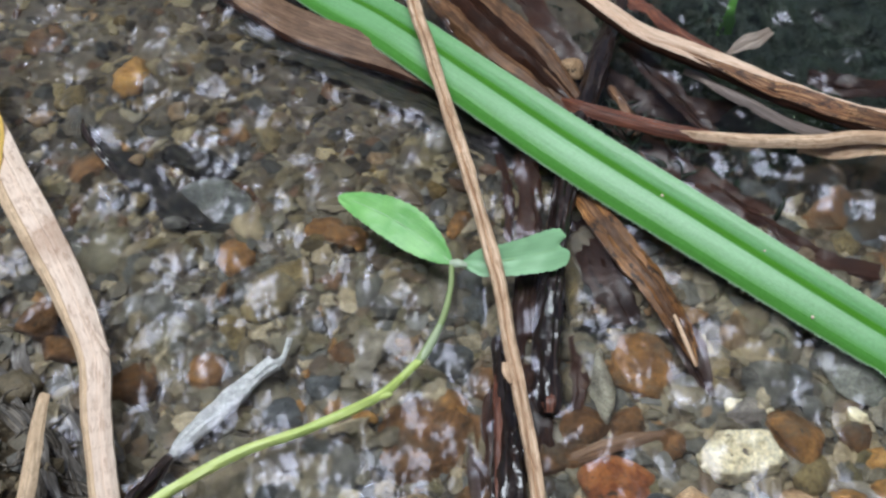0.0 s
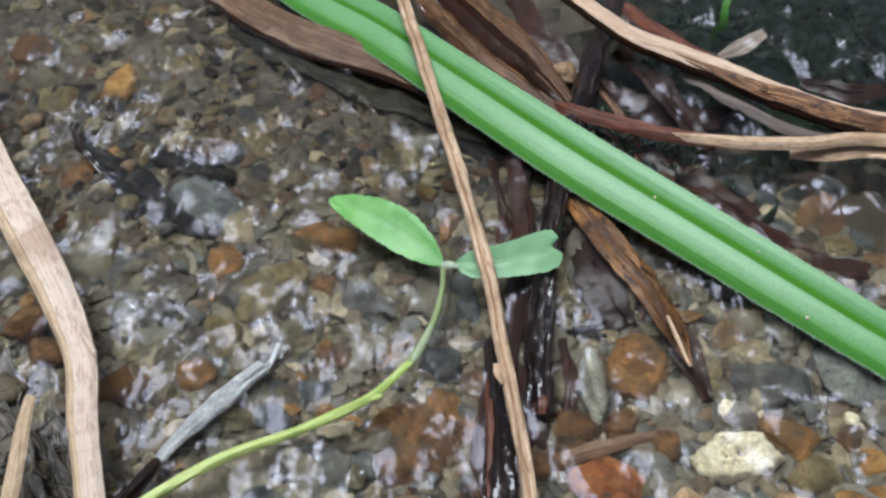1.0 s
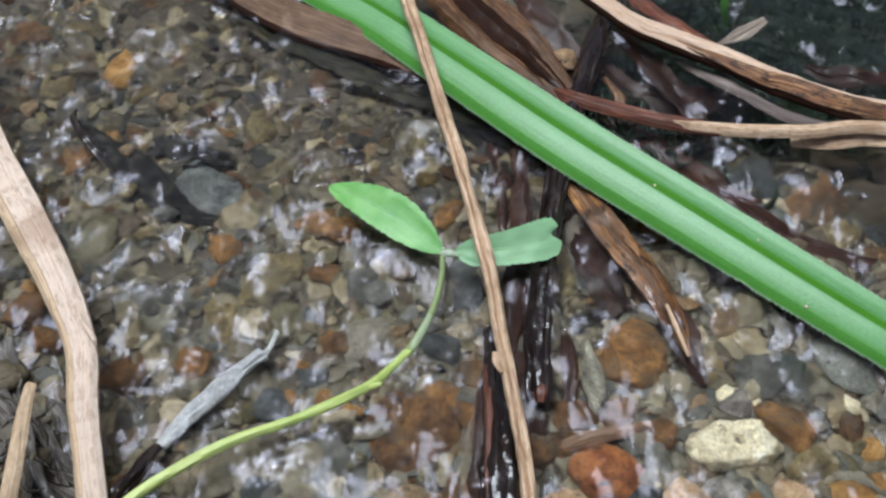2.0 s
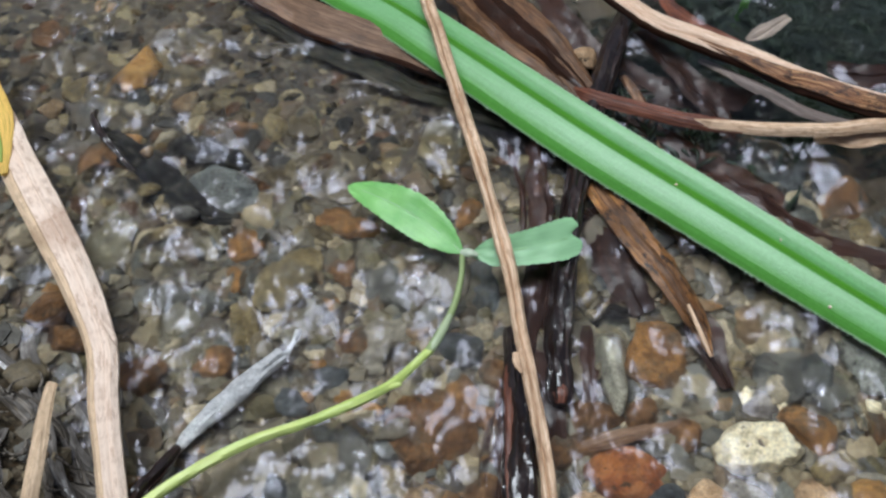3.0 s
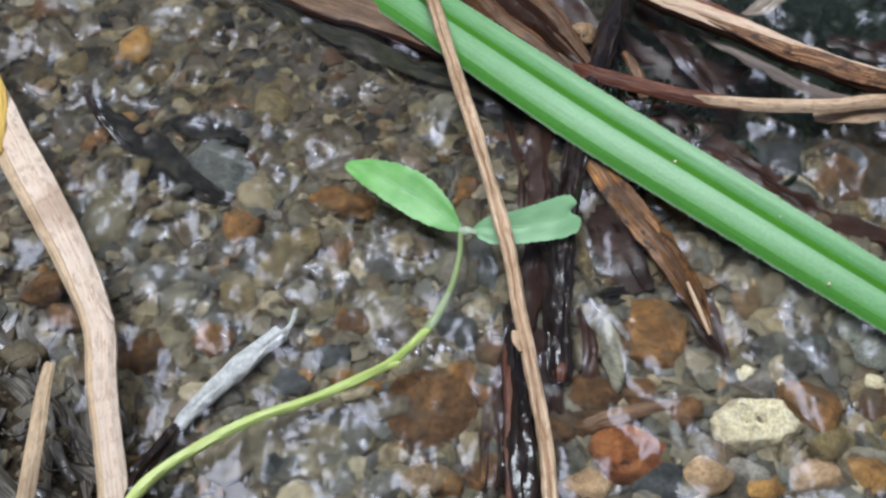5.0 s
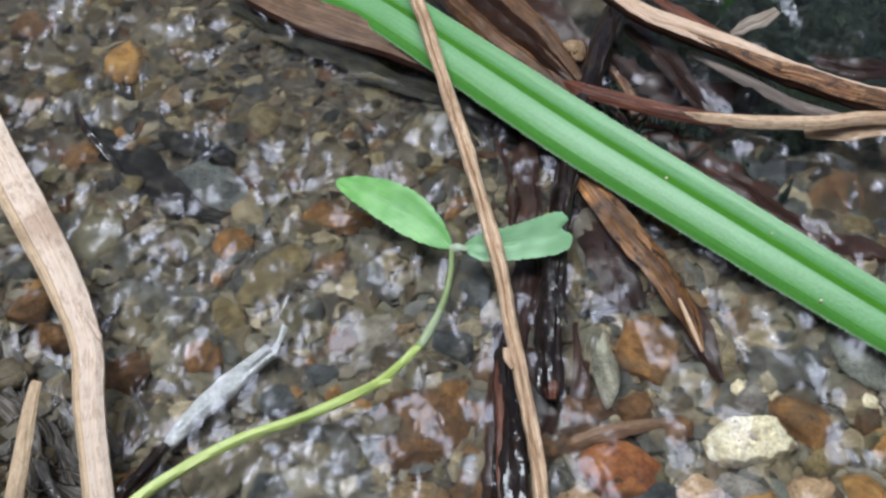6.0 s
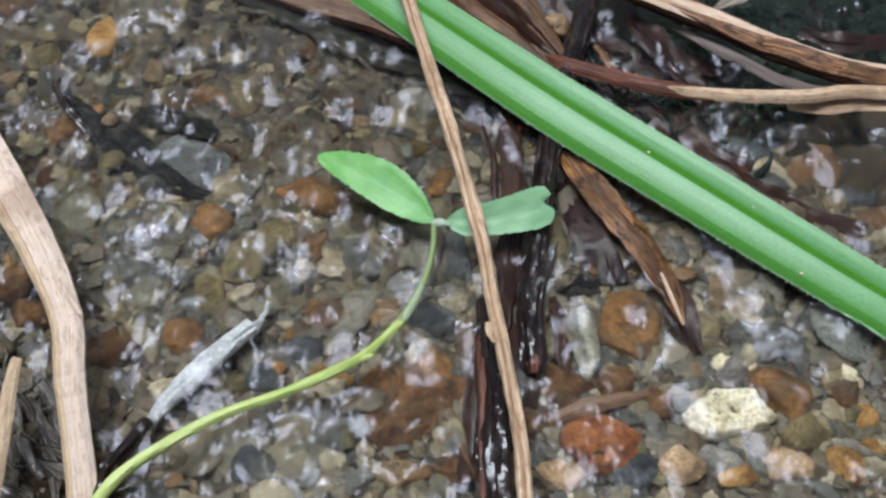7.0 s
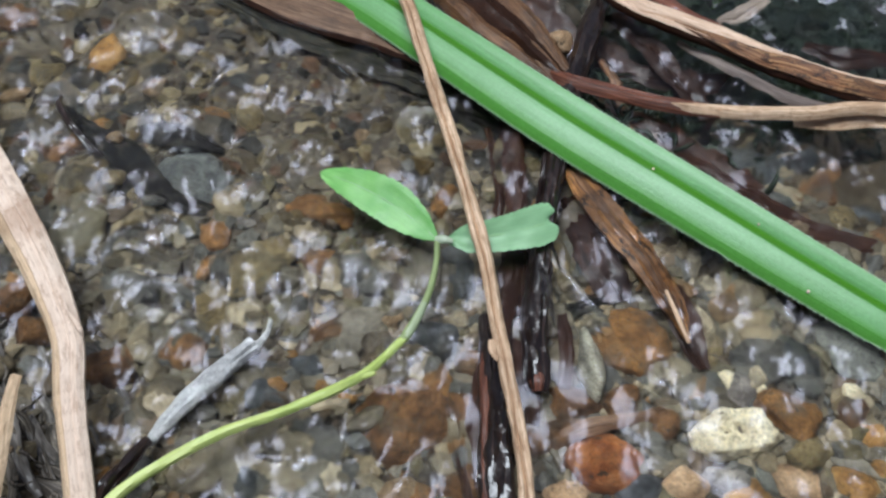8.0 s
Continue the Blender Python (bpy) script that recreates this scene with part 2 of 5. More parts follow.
SEEDLING_LEAF_PALE = leaf_material("seedling_leaf_blue_green", (0.41, 0.70, 0.39), (0.34, 0.63, 0.33), 0.42, 0.3)
STEM_GREEN = leaf_material("stem_yellow_green", (0.68, 0.76, 0.26), (0.50, 0.64, 0.16), 0.4, 0.15)
STEM_PALE = leaf_material("stem_pale_joint", (0.50, 0.58, 0.36), (0.38, 0.46, 0.26), 0.4, 0.2)
NODE_PALE = leaf_material("node_whitish_green", (0.66, 0.72, 0.56), (0.5, 0.58, 0.42), 0.4, 0.2)
STEM_DULL = leaf_material("stem_dull_olive", (0.38, 0.47, 0.20), (0.28, 0.36, 0.15), 0.4, 0.2)
STRAW = fibre_material("dry_straw", (0.86, 0.64, 0.45), (0.68, 0.46, 0.29), (0.30, 0.15, 0.07), stain_level=0.52, contrast=0.6, mottle=0.5)
STRAW_MOTTLED = fibre_material("mottled_straw", (0.87, 0.67, 0.51), (0.70, 0.48, 0.33), (0.30, 0.13, 0.05), stain_level=0.58, contrast=0.35, mottle=0.25)
SOAKED = fibre_material("soaked_tan_leaf", (0.31, 0.24, 0.19), (0.20, 0.15, 0.115), (0.12, 0.08, 0.06), stain_level=0.5, contrast=0.5)
STRAW_GREY = fibre_material("grey_soaked_straw", (0.25, 0.195, 0.165), (0.15, 0.112, 0.095), (0.08, 0.06, 0.05), stain_level=0.5, contrast=0.5)
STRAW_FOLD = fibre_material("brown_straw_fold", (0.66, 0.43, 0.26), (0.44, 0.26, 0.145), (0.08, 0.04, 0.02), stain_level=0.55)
STRAW_PALE = fibre_material("bleached_reed", (0.86, 0.70, 0.575), (0.79, 0.61, 0.475), (0.36, 0.20, 0.12), stain_level=0.5, contrast=0.22, mottle=0.5)
REED_TAN = fibre_material("tan_reed", (0.76, 0.57, 0.38), (0.66, 0.47, 0.30), (0.22, 0.12, 0.06), stain_level=0.54, contrast=0.2, mottle=0.35)
STRAW_STAINED = fibre_material("stained_straw", (0.50, 0.27, 0.12), (0.20, 0.08, 0.032), (0.050, 0.022, 0.012), stain_level=0.46, contrast=0.5, mottle=0.95)
STRAW_RED = fibre_material("red_brown_straw", (0.25, 0.088, 0.048), (0.12, 0.040, 0.024), (0.05, 0.02, 0.014), stain_level=0.5, rough=0.35)
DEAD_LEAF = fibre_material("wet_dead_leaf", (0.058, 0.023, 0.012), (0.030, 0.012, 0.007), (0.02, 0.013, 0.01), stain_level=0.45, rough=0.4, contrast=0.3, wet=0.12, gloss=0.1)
DEAD_LEAF_BROWN = fibre_material("brown_dead_leaf", (0.27, 0.140, 0.066), (0.130, 0.060, 0.027), (0.022, 0.013, 0.008), stain_level=0.5, rough=0.4, contrast=0.55, gloss=0.3, mottle=0.5)
DEAD_STRIP = fibre_material("dark_mottled_dead_leaf", (0.48, 0.225, 0.072), (0.26, 0.112, 0.038), (0.018, 0.011, 0.008), stain_level=0.45, rough=0.35, contrast=0.4, gloss=0.3, mottle=0.95)
DULL_BROWN = fibre_material("dull_brown_reed", (0.29, 0.175, 0.105), (0.15, 0.085, 0.05), (0.05, 0.03, 0.02), stain_level=0.52, rough=0.5, contrast=0.15, gloss=0.25, mottle=0.3)
TWIG_DARK = fibre_material("wet_black_twig", (0.038, 0.019, 0.014), (0.012, 0.007, 0.006), (0.008, 0.006, 0.006), stain_level=0.5, rough=0.28, contrast=0.3, wet=0.4)
TWIG_GREY = bark_material("weathered_grey_bark", (0.58, 0.575, 0.565), (0.38, 0.38, 0.375))
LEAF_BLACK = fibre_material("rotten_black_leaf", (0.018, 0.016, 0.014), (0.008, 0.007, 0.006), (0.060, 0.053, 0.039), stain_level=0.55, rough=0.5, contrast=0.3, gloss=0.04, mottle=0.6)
# colour of the strip that imitates shaded water below the dead reed leaf
OLIVE_DARK = fibre_material("dark_olive_water_shade", (0.030, 0.028, 0.018), (0.016, 0.015, 0.010), (0.070, 0.058, 0.036), stain_level=0.55, rough=0.5, contrast=0.3, gloss=0.05, mottle=0.55)
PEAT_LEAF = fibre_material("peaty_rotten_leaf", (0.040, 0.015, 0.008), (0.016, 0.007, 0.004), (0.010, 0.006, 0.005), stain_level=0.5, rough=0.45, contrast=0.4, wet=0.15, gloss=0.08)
# near-black green that imitates dark reflections in the pool
POOL_DARK = leaf_material("dark_pool_reflection", (0.011, 0.026, 0.008), (0.005, 0.012, 0.004), 0.5, 0.2)
GRASS_GREEN = leaf_material("young_grass", (0.12, 0.33, 0.05), (0.08, 0.24, 0.03), 0.45, 0.3)
ROOT = fibre_material("wet_root_mat", (0.22, 0.19, 0.155), (0.10, 0.085, 0.070), (0.03, 0.026, 0.022), stain_level=0.5, rough=0.2, gloss=0.12)
BANK_SHRED = fibre_material("grey_leaf_shred", (0.27, 0.245, 0.22), (0.14, 0.125, 0.11), (0.05, 0.043, 0.036), stain_level=0.5, rough=0.4, contrast=0.5, wet=0.5, mottle=0.5)
SHEATH_GREEN = fibre_material("greenish_reed", (0.42, 0.52, 0.12), (0.30, 0.42, 0.08), (0.50, 0.30, 0.06), stain_level=0.6, contrast=0.3)
YELLOW_GREEN = fibre_material("yellowing_reed", (0.88, 0.55, 0.14), (0.72, 0.47, 0.10), (0.45, 0.14, 0.03), stain_level=0.55)


# ---------- mesh helpers ----------
def part(name, bm, material, parent=None, label=""):
    """Links a bmesh as one mesh object, under a thing or part if given."""
    me = bpy.data.meshes.new(name)
    bm.to_mesh(me)
    bm.free()
    for poly in me.polygons:
        poly.use_smooth = True
    me.set_sharp_from_angle(angle=radians(38))
    me.materials.append(material)
    ob = new(name, me)
    if parent:
        ob.parent = parent
    return tagged(ob, label)


def thing(name, at, label, category, group="", kind=""):
    e = new(name)
    e.location = at
    e.empty_display_size = 0.005
    e["base"] = True
    return tagged(e, label, category, group, kind)


def under(parent, ob):
    """Puts a mesh built in world space under its thing's empty."""
    ob.parent = parent
    ob.matrix_parent_inverse = Matrix.Translation(-parent.location)
    return ob


def spline(points, count):
    """Catmull-Rom through tuples of any length, evenly spread."""
    p = np.array(points, float)
    ext = np.vstack([2 * p[0] - p[1], p, 2 * p[-1] - p[-2]])
    out = []
    n = len(p) - 1
    for i in range(count):
        s = i / (count - 1) * n
        k = min(int(s), n - 1)
        f = s - k
        a, b, c, d = ext[k], ext[k + 1], ext[k + 2], ext[k + 3]
        out.append(0.5 * (2 * b + (c - a) * f + (2 * a - 5 * b + 4 * c - d) * f * f + (3 * b - 3 * c + d - a) * f ** 3))
    return np.array(out)


def sweep(path, profile, count=60, up=(0, 0, 1), rough=0.0, seed=0, cap=True, twist=0.0, flat_uv=False):
    """Sweeps a closed profile of (u, v), in half widths, along path rows (x, y, z, half_width, half_height). UV in metres."""
    rows = spline(path, count)
    bm = bmesh.new()
    uvl = bm.loops.layers.uv.new("UVMap")
    up = Vector(up)
    rings, along, keep = [], 0.0, {}
    k = len(profile)
    for i, r in enumerate(rows):
        p = Vector(r[:3])
        a, b = Vector(rows[max(i - 1, 0)][:3]), Vector(rows[min(i + 1, count - 1)][:3])
        t = (b - a).normalized()
        side = t.cross(up).normalized()
        n = side.cross(t).normalized()
        if twist:
            turn = Matrix.Rotation(twist * i / (count - 1), 3, t)
            side, n = turn @ side, turn @ n
        if i:
            along += (p - Vector(rows[i - 1][:3])).length
        ring = []
        for u, v in profile:
            q = p + side * (u * r[3]) + n * (v * r[4])
            if rough:
                w1 = noise.noise(Vector((u * 0.7 + seed, along * 90, 0))) + 0.5 * noise.noise(Vector((u * 2 + seed, along * 330, 3)))
                w2 = noise.noise(Vector((u * 3.5 + seed, along * 60, 7))) + 0.5 * noise.noise(Vector((u * 6 + seed, along * 260, 11)))
                q += side * (w1 * rough * r[3]) + n * (w2 * rough * 1.3 * r[4])
            vert = bm.verts.new(q)
            keep[vert] = along
            ring.append(vert)
        rings.append(ring)
    width = np.cumsum([0] + [math.hypot(profile[(j + 1) % k][0] - profile[j][0], profile[(j + 1) % k][1] - profile[j][1]) for j in range(k)])
    if flat_uv:
        width = [profile[j % k][0] for j in range(k + 1)]
    w0 = float(np.mean(rows[:, 3]))
    for i in range(count - 1):
        for j in range(k):
            f = bm.faces.new((rings[i][j], rings[i][(j + 1) % k], rings[i + 1][(j + 1) % k], rings[i + 1][j]))
            for l, (uu, vv) in zip(f.loops, ((width[j], i), (width[j + 1], i), (width[j + 1], i + 1), (width[j], i + 1))):
                l[uvl].uv = (uu * w0 + seed * 0.37, keep[rings[vv][0]])
    if cap:
        bm.faces.new(rings[0][::-1])
        bm.faces.new(rings[-1])
    bmesh.ops.recalc_face_normals(bm, faces=bm.faces)
    return bm


def ridged(n=14, ridge=0.10, waves=4):
    """A round profile with lengthwise ridges."""
    out = []
    for i in range(n):
        a = 2 * math.pi * i / n
        r = 1 + ridge * math.cos(waves * a)
        out.append((math.cos(a) * r, math.sin(a) * r))
    return out


def channelled(top, thick):
    """A thin closed profile from its upper line of (u, v)."""
    return list(top) + [(u, v - thick) for u, v in reversed(top)]


def pebble_mesh(name, seed, level=2, hard=22):
    """A worn angular stone of unit half size: a ball cut by a few planes, with the edges rounded off."""
    rnd = random.Random(seed)
    cuts = []
    for _ in range(10):
        v = Vector((rnd.gauss(0, 1), rnd.gauss(0, 1), rnd.gauss(0, 1))).normalized()
        cuts.append((v, rnd.uniform(0.55, 0.92)))
    bm = bmesh.new()
    bmesh.ops.create_icosphere(bm, subdivisions=level, radius=1)
    for v in bm.verts:
        d = v.co.normalized()
        soft = 1.0
        for nrm, dist in cuts:
            c = d.dot(nrm)
            if c > 0.05:
                soft += (c / dist) ** hard
        r = soft ** (-1 / hard) * 1.16
        r *= 1 + 0.09 * noise.noise(d * 1.8 + Vector((seed, 0, 0))) + 0.05 * noise.noise(d * 4.5 + Vector((0, seed, 0))) + 0.02 * noise.noise(d * 11 + Vector((0, seed, 5)))
        v.co = d * r
    me = bpy.data.meshes.new(name)
    bm.to_mesh(me)
    bm.free()
    for poly in me.polygons:
        poly.use_smooth = True
    return me


# ---------- ground ----------
def bed_height(x, y):
    """The stream bed: a gently uneven sheet, a deeper pool at the back right, a bank at the front left."""
    v = Vector((x, y, 0))
    h = 0.0016 * noise.noise(v * 28) + 0.0010 * noise.noise(v * 75 + Vector((3, 1, 0)))
    pool = max(0.0, min(1.0, (x * 0.75 + y - 0.062) / 0.04))
    h -= 0.016 * pool * pool * (3 - 2 * pool)
    bank = max(0.0, min(1.0, (-x * 0.9 - y * 0.8 - 0.084) / 0.04))
    h += 0.021 * bank * bank * (3 - 2 * bank)
    return h


def build_ground():
    inner = list(np.arange(-0.21, 0.2101, 0.0018))
    outer, s = [], 0.21
    while s < 60:
        s *= 1.12
        outer.append(s)
    axis = [-v for v in reversed(outer)] + inner + outer
    n = len(axis)
    verts = []
    for y in axis:
        for x in axis:
            h = bed_height(x, y)
            if abs(x) < 0.2 and abs(y) < 0.2:
                h += 0.0005 * noise.noise(Vector((x * 240, y * 240, 2)))
            verts.append((x, y, h))
    faces = [(j * n + i, j * n + i + 1, (j + 1) * n + i + 1, (j + 1) * n + i) for j in range(n - 1) for i in range(n - 1)]
    me = bpy.data.meshes.new("ground")
    me.from_pydata(verts, [], faces)
    for poly in me.polygons:
        poly.use_smooth = True
    me.materials.append(MUD)
    tagged(new("ground", me), "grey-brown silt and sand of a shallow stream bed", "stream bed", kind="structure")


build_ground()


# ---------- water ----------
def build_water():
    def axis(half, step):
        inner = list(np.arange(-half, half + step * 0.5, step))
        outer, v = [], half
        while v < 12:
            v = v * 1.25 + 0.02
            outer.append(v)
        return [-v for v in reversed(outer)] + inner + outer
    xs, ys = axis(0.22, 0.0017), axis(0.468, 0.0018)
    nx, ny = len(xs), len(ys)
    verts = []
    for y in ys:
        for x in xs:
            rough = 0.6 + 1.5 * max(0.0, 0.35 + noise.noise(Vector((x * 22, y * 17, 9))))
            h = 0.0019 * noise.noise(Vector((x * 75, y * 50, 0)))
            h += rough * (0.0014 * noise.noise(Vector((x * 165 + 5, y * 115, 4))) + 0.00035 * noise.noise(Vector((x * 330, y * 230, 6))))
            verts.append((x, y, h))
    faces = [(j * nx + i, j * nx + i + 1, (j + 1) * nx + i + 1, (j + 1) * nx + i) for j in range(ny - 1) for i in range(nx - 1)]
    me = bpy.data.meshes.new("water")
    me.from_pydata(verts, [], faces)
    for poly in me.polygons:
        poly.use_smooth = True
    me.materials.append(WATER)
    ob = new("water", me)
    ob.visible_shadow = False
    return tagged(ob, "clear shallow running water with small ripples", "water", kind="structure")


water = build_water()


def ripple(at, rx, ry, turn, seed, amp, fold=1.0, swell=False):
    """A wavelet that stays where the flow breaks: a small raised lens of water with its own folds."""
    n, m = 34, 56
    verts, faces = [(0, 0, 0)], []

    def height(x, y):
        r = math.hypot(x, y)
        fall = max(0.0, 1 - r * r)
        v = Vector((x * rx * 250 * fold + seed * 3.1, y * ry * 190 * fold, seed))
        if swell:
            return amp * fall * (1 + 0.5 * noise.noise(v) + 0.12 * noise.noise(v * 2.6)) - 0.0024 * r ** 2.2
        crest = 1 - abs(noise.noise(v + Vector((7, 2, 0)))) * 2.4   # sharp crests where the flow folds over
        return amp * fall * (0.15 + 1.7 * noise.noise(v) + 0.6 * crest + 0.25 * noise.noise(v * 2.3)) - 0.0024 * r ** 2.2

    verts[0] = (0, 0, height(0, 0))
    for i in range(1, n + 1):
        for j in range(m):
            a = 2 * math.pi * j / m
            x, y = i / n * math.cos(a), i / n * math.sin(a)
            bulge = 1 + 0.4 * noise.noise(Vector((math.cos(a) * 1.4, math.sin(a) * 1.4, seed * 1.7)))
            verts.append((x * rx * bulge, y * ry * bulge, height(x, y)))
    for j in range(m):
        faces.append((0, 1 + j, 1 + (j + 1) % m))
    for i in range(n - 1):
        for j in range(m):
            a, b = 1 + i * m + j, 1 + i * m + (j + 1) % m
            faces.append((a, a + m, b + m, b))
    me = bpy.data.meshes.new("ripple")
    me.from_pydata(verts, [], faces)
    for poly in me.polygons:
        poly.use_smooth = True
    me.materials.append(WATER)
    ob = new("ripple", me)
    ob.visible_shadow = False
    ob.matrix_basis = pose(at[0], at[1], at[2] + 0.0009, 0, 0, turn)
    return tagged(ob, "glinting wavelet of clear running water", "ripple", "wavelets on the stream"), at, turn, seed


RIPPLES = []
SWELLS = (7, 8, 40, 41, 42, 43, 31, 32, 37, 38, 39)   # smooth swells that stand behind stones and under the straws


def add_ripple(at, rx, ry, turn, seed, amp):
    """A wavelet of half sizes and height in millimetres."""
    RIPPLES.append(ripple(at, rx * 0.001, ry * 0.001, turn, seed, amp * 0.00088, 0.42 if seed in SWELLS else 0.85, seed in SWELLS))


add_ripple((-0.0571, 0.0268, 0.0070), 11, 8, -10, 1, 2.8)
add_ripple((-0.0840, 0.0383, 0.0070), 7, 11, 5, 2, 2.2)
add_ripple((-0.0704, 0.0575, 0.0070), 10, 9, 20, 3, 2.2)
add_ripple((-0.0978, 0.0578, 0.0070), 10, 9, 0, 4, 2.2)
add_ripple((-0.0061, 0.0297, 0.0070), 6, 9, 0, 5, 1.8)
add_ripple((-0.0292, 0.0198, 0.0070), 8, 7, 0, 6, 1.7)
add_ripple((0.0610, 0.0222, 0.0070), 10, 7, -10, 7, 3.4)
add_ripple((0.0765, 0.0160, 0.0070), 9, 8, -15, 8, 3.4)
add_ripple((0.0890, 0.0125, 0.0070), 7, 6, 10, 31, 2.6)
add_ripple((0.0610, 0.0010, 0.0070), 6, 5, 10, 32, 1.8)
add_ripple((0.0963, 0.0610, 0.0070), 5, 3.6, 30, 9, 0.45)
add_ripple((0.0677, 0.0384, 0.0070), 5, 3.5, 0, 10, 1.0)
add_ripple((0.0267, -0.0213, 0.0070), 3.2, 10, 5, 11, 1.0)
add_ripple((-0.0597, -0.0136, 0.0070), 9, 8, 0, 12, 1.5)
add_ripple((-0.0222, -0.0483, 0.0070), 10, 8, 0, 13, 1.4)
add_ripple((0.0593, -0.0207, 0.0070), 7, 8, 0, 14, 0.55)
add_ripple((-0.0766, 0.0158, 0.0070), 7, 9, 20, 15, 1.9)
add_ripple((0.0496, 0.0580, 0.0070), 5, 2.6, -35, 16, 0.9)
add_ripple((-0.0139, -0.0089, 0.0070), 10, 9, 0, 17, 1.4)
add_ripple((-0.0890, 0.0271, 0.0070), 8, 7, 0, 18, 2.0)
add_ripple((0.0030, -0.0483, 0.0070), 1.6, 12, 2, 19, 0.9)
add_ripple((0.0422, -0.0340, 0.0070), 5, 5, 0, 20, 0.4)
add_ripple((-0.0768, 0.0474, 0.0070), 8, 7, 10, 21, 2.0)
add_ripple((-0.0427, 0.0104, 0.0070), 6, 5, 0, 22, 0.9)
add_ripple((-0.0745, 0.0020, 0.0070), 7, 7, 0, 23, 1.2)
add_ripple((-0.0256, -0.0545, 0.0070), 8, 6, 0, 24, 1.2)
add_ripple((0.0648, -0.0304, 0.0070), 6, 6, 0, 25, 0.5)
add_ripple((0.0148, 0.0198, 0.0070), 3, 9, -6, 26, 1.2)
add_ripple((-0.0417, 0.0587, 0.0070), 10, 1.8, -32, 27, 2.4)
add_ripple((-0.0225, 0.0457, 0.0070), 9, 1.8, -28, 28, 2.4)
add_ripple((-0.0330, -0.0150, 0.0070), 9, 8, 15, 33, 1.4)
add_ripple((-0.0500, -0.0260, 0.0070), 8, 7, 0, 34, 1.4)
add_ripple((-0.0080, -0.0300, 0.0070), 8, 7, 0, 35, 1.2)
add_ripple((-0.0950, 0.0680, 0.0070), 10, 9, 10, 36, 2.3)
add_ripple((-0.0872, 0.0392, 0.0070), 4, 5, 10, 37, 1.9)
add_ripple((-0.0725, 0.0605, 0.0070), 6, 4, 0, 38, 2.0)
add_ripple((-0.0050, 0.0285, 0.0070), 6, 5, 0, 39, 1.9)
add_ripple((-0.0330, -0.0475, 0.0070), 10, 6, 10, 40, 1.3)
add_ripple((-0.0560, -0.0200, 0.0070), 8, 6, -15, 41, 1.3)
add_ripple((-0.0620, -0.0050, 0.0070), 8, 7, 5, 42, 1.4)
add_ripple((-0.0400, -0.0080, 0.0070), 7, 6, 20, 43, 1.2)
add_ripple((0.0186, -0.0169, 0.0092), 1.3, 9, 3, 29, 0.5)
add_ripple((0.0195, -0.0050, 0.0092), 1.2, 6, 3, 30, 0.5)

# ---------- stones with a place of their own ----------
PEBBLES = [pebble_mesh("pebble", 100 + i, 3, 36) for i in range(36)]
STONES = [pebble_mesh("stone", 100 + i, 4, 11) for i in range(36)]


def stone(at, half, turn, kind, seed, label, sink=0.8, tilt=(0, 0)):
    me = STONES[seed % len(STONES)].copy()
    me.materials.clear()
    me.materials.append(STONE[kind])
    ob = new("stone", me)
    if kind in ("cream", "ivory", "rust"):   # these reach up to the water's surface
        sink = 0.5
    z = bed_height(at[0], at[1]) if at[2] < 0.005 else at[2] - half[2]
    ob.matrix_basis = pose(at[0], at[1], z + half[2] * (1 - sink), tilt[0], tilt[1], turn) @ Matrix.Diagonal((*half, 1))
    if len(label.split()) < 5:
        label += " on the stream bed"
    return tagged(ob, label, "stone", "larger stones of the stream bed")


K = 0.001


def bed_stone(at, half, turn, kind, seed, label):
    """A stone of half sizes in millimetres."""
    return stone(at, [v * K for v in half], turn, kind, seed, label)


def cream_stone():
    """A flat-topped limestone: a six-sided lump with softened edges, a chipped face and small pits."""
    sides = ((-0.63, 0.78, 5.3), (0.04, 1.0, 4.5), (0.84, 0.55, 6.8), (0.66, -0.75, 6.2), (0.07, -1.0, 4.6), (-0.92, -0.39, 7.9))
    cuts = [(Vector((x, y, 0.18)).normalized(), d) for x, y, d in sides] + [(Vector((0.05, -0.12, 1)).normalized(), 2.9), (Vector((-0.45, -0.1, 1)).normalized(), 4.4), (Vector((0, 0, -1)), 3.0)]
    bm = bmesh.new()
    bmesh.ops.create_icosphere(bm, subdivisions=5, radius=1)
    for v in bm.verts:
        d = v.co.normalized()
        total = sum((max(0.0, d.dot(nrm)) / dist) ** 14 for nrm, dist in cuts)
        p = d * total ** (-1 / 14)
        p *= 0.93 * (1 + 0.10 * noise.noise(p * 0.4) + 0.07 * noise.noise(p * 1.0) + 0.025 * noise.noise(p * 2.6))
        for px, py, size, deep in ((0.6, 0.1, 1.1, 2.0), (-2.6, -0.6, 0.8, 1.3), (3.6, 0.9, 0.9, 0.9), (-1.0, 1.6, 0.8, 0.8), (-3.4, -2.4, 0.7, 0.8), (-4.6, 0.8, 0.9, 0.7)):
            gap = math.hypot(p.x - px + 0.3 * p.y, p.y - py)
            if p.z > 0 and gap < size:
                p.z -= deep * (1 - (gap / size) ** 2)
        v.co = p * K
    me = bpy.data.meshes.new("stone")
    bm.to_mesh(me)
    bm.free()
    for poly in me.polygons:
        poly.use_smooth = True
    me.materials.append(STONE["cream"])
    ob = new("stone", me)
    ob.location = (0.0517, -0.0432, 0.0035)
    return tagged(ob, "flat cream limestone with small dark pits", "stone", "larger stones of the stream bed")


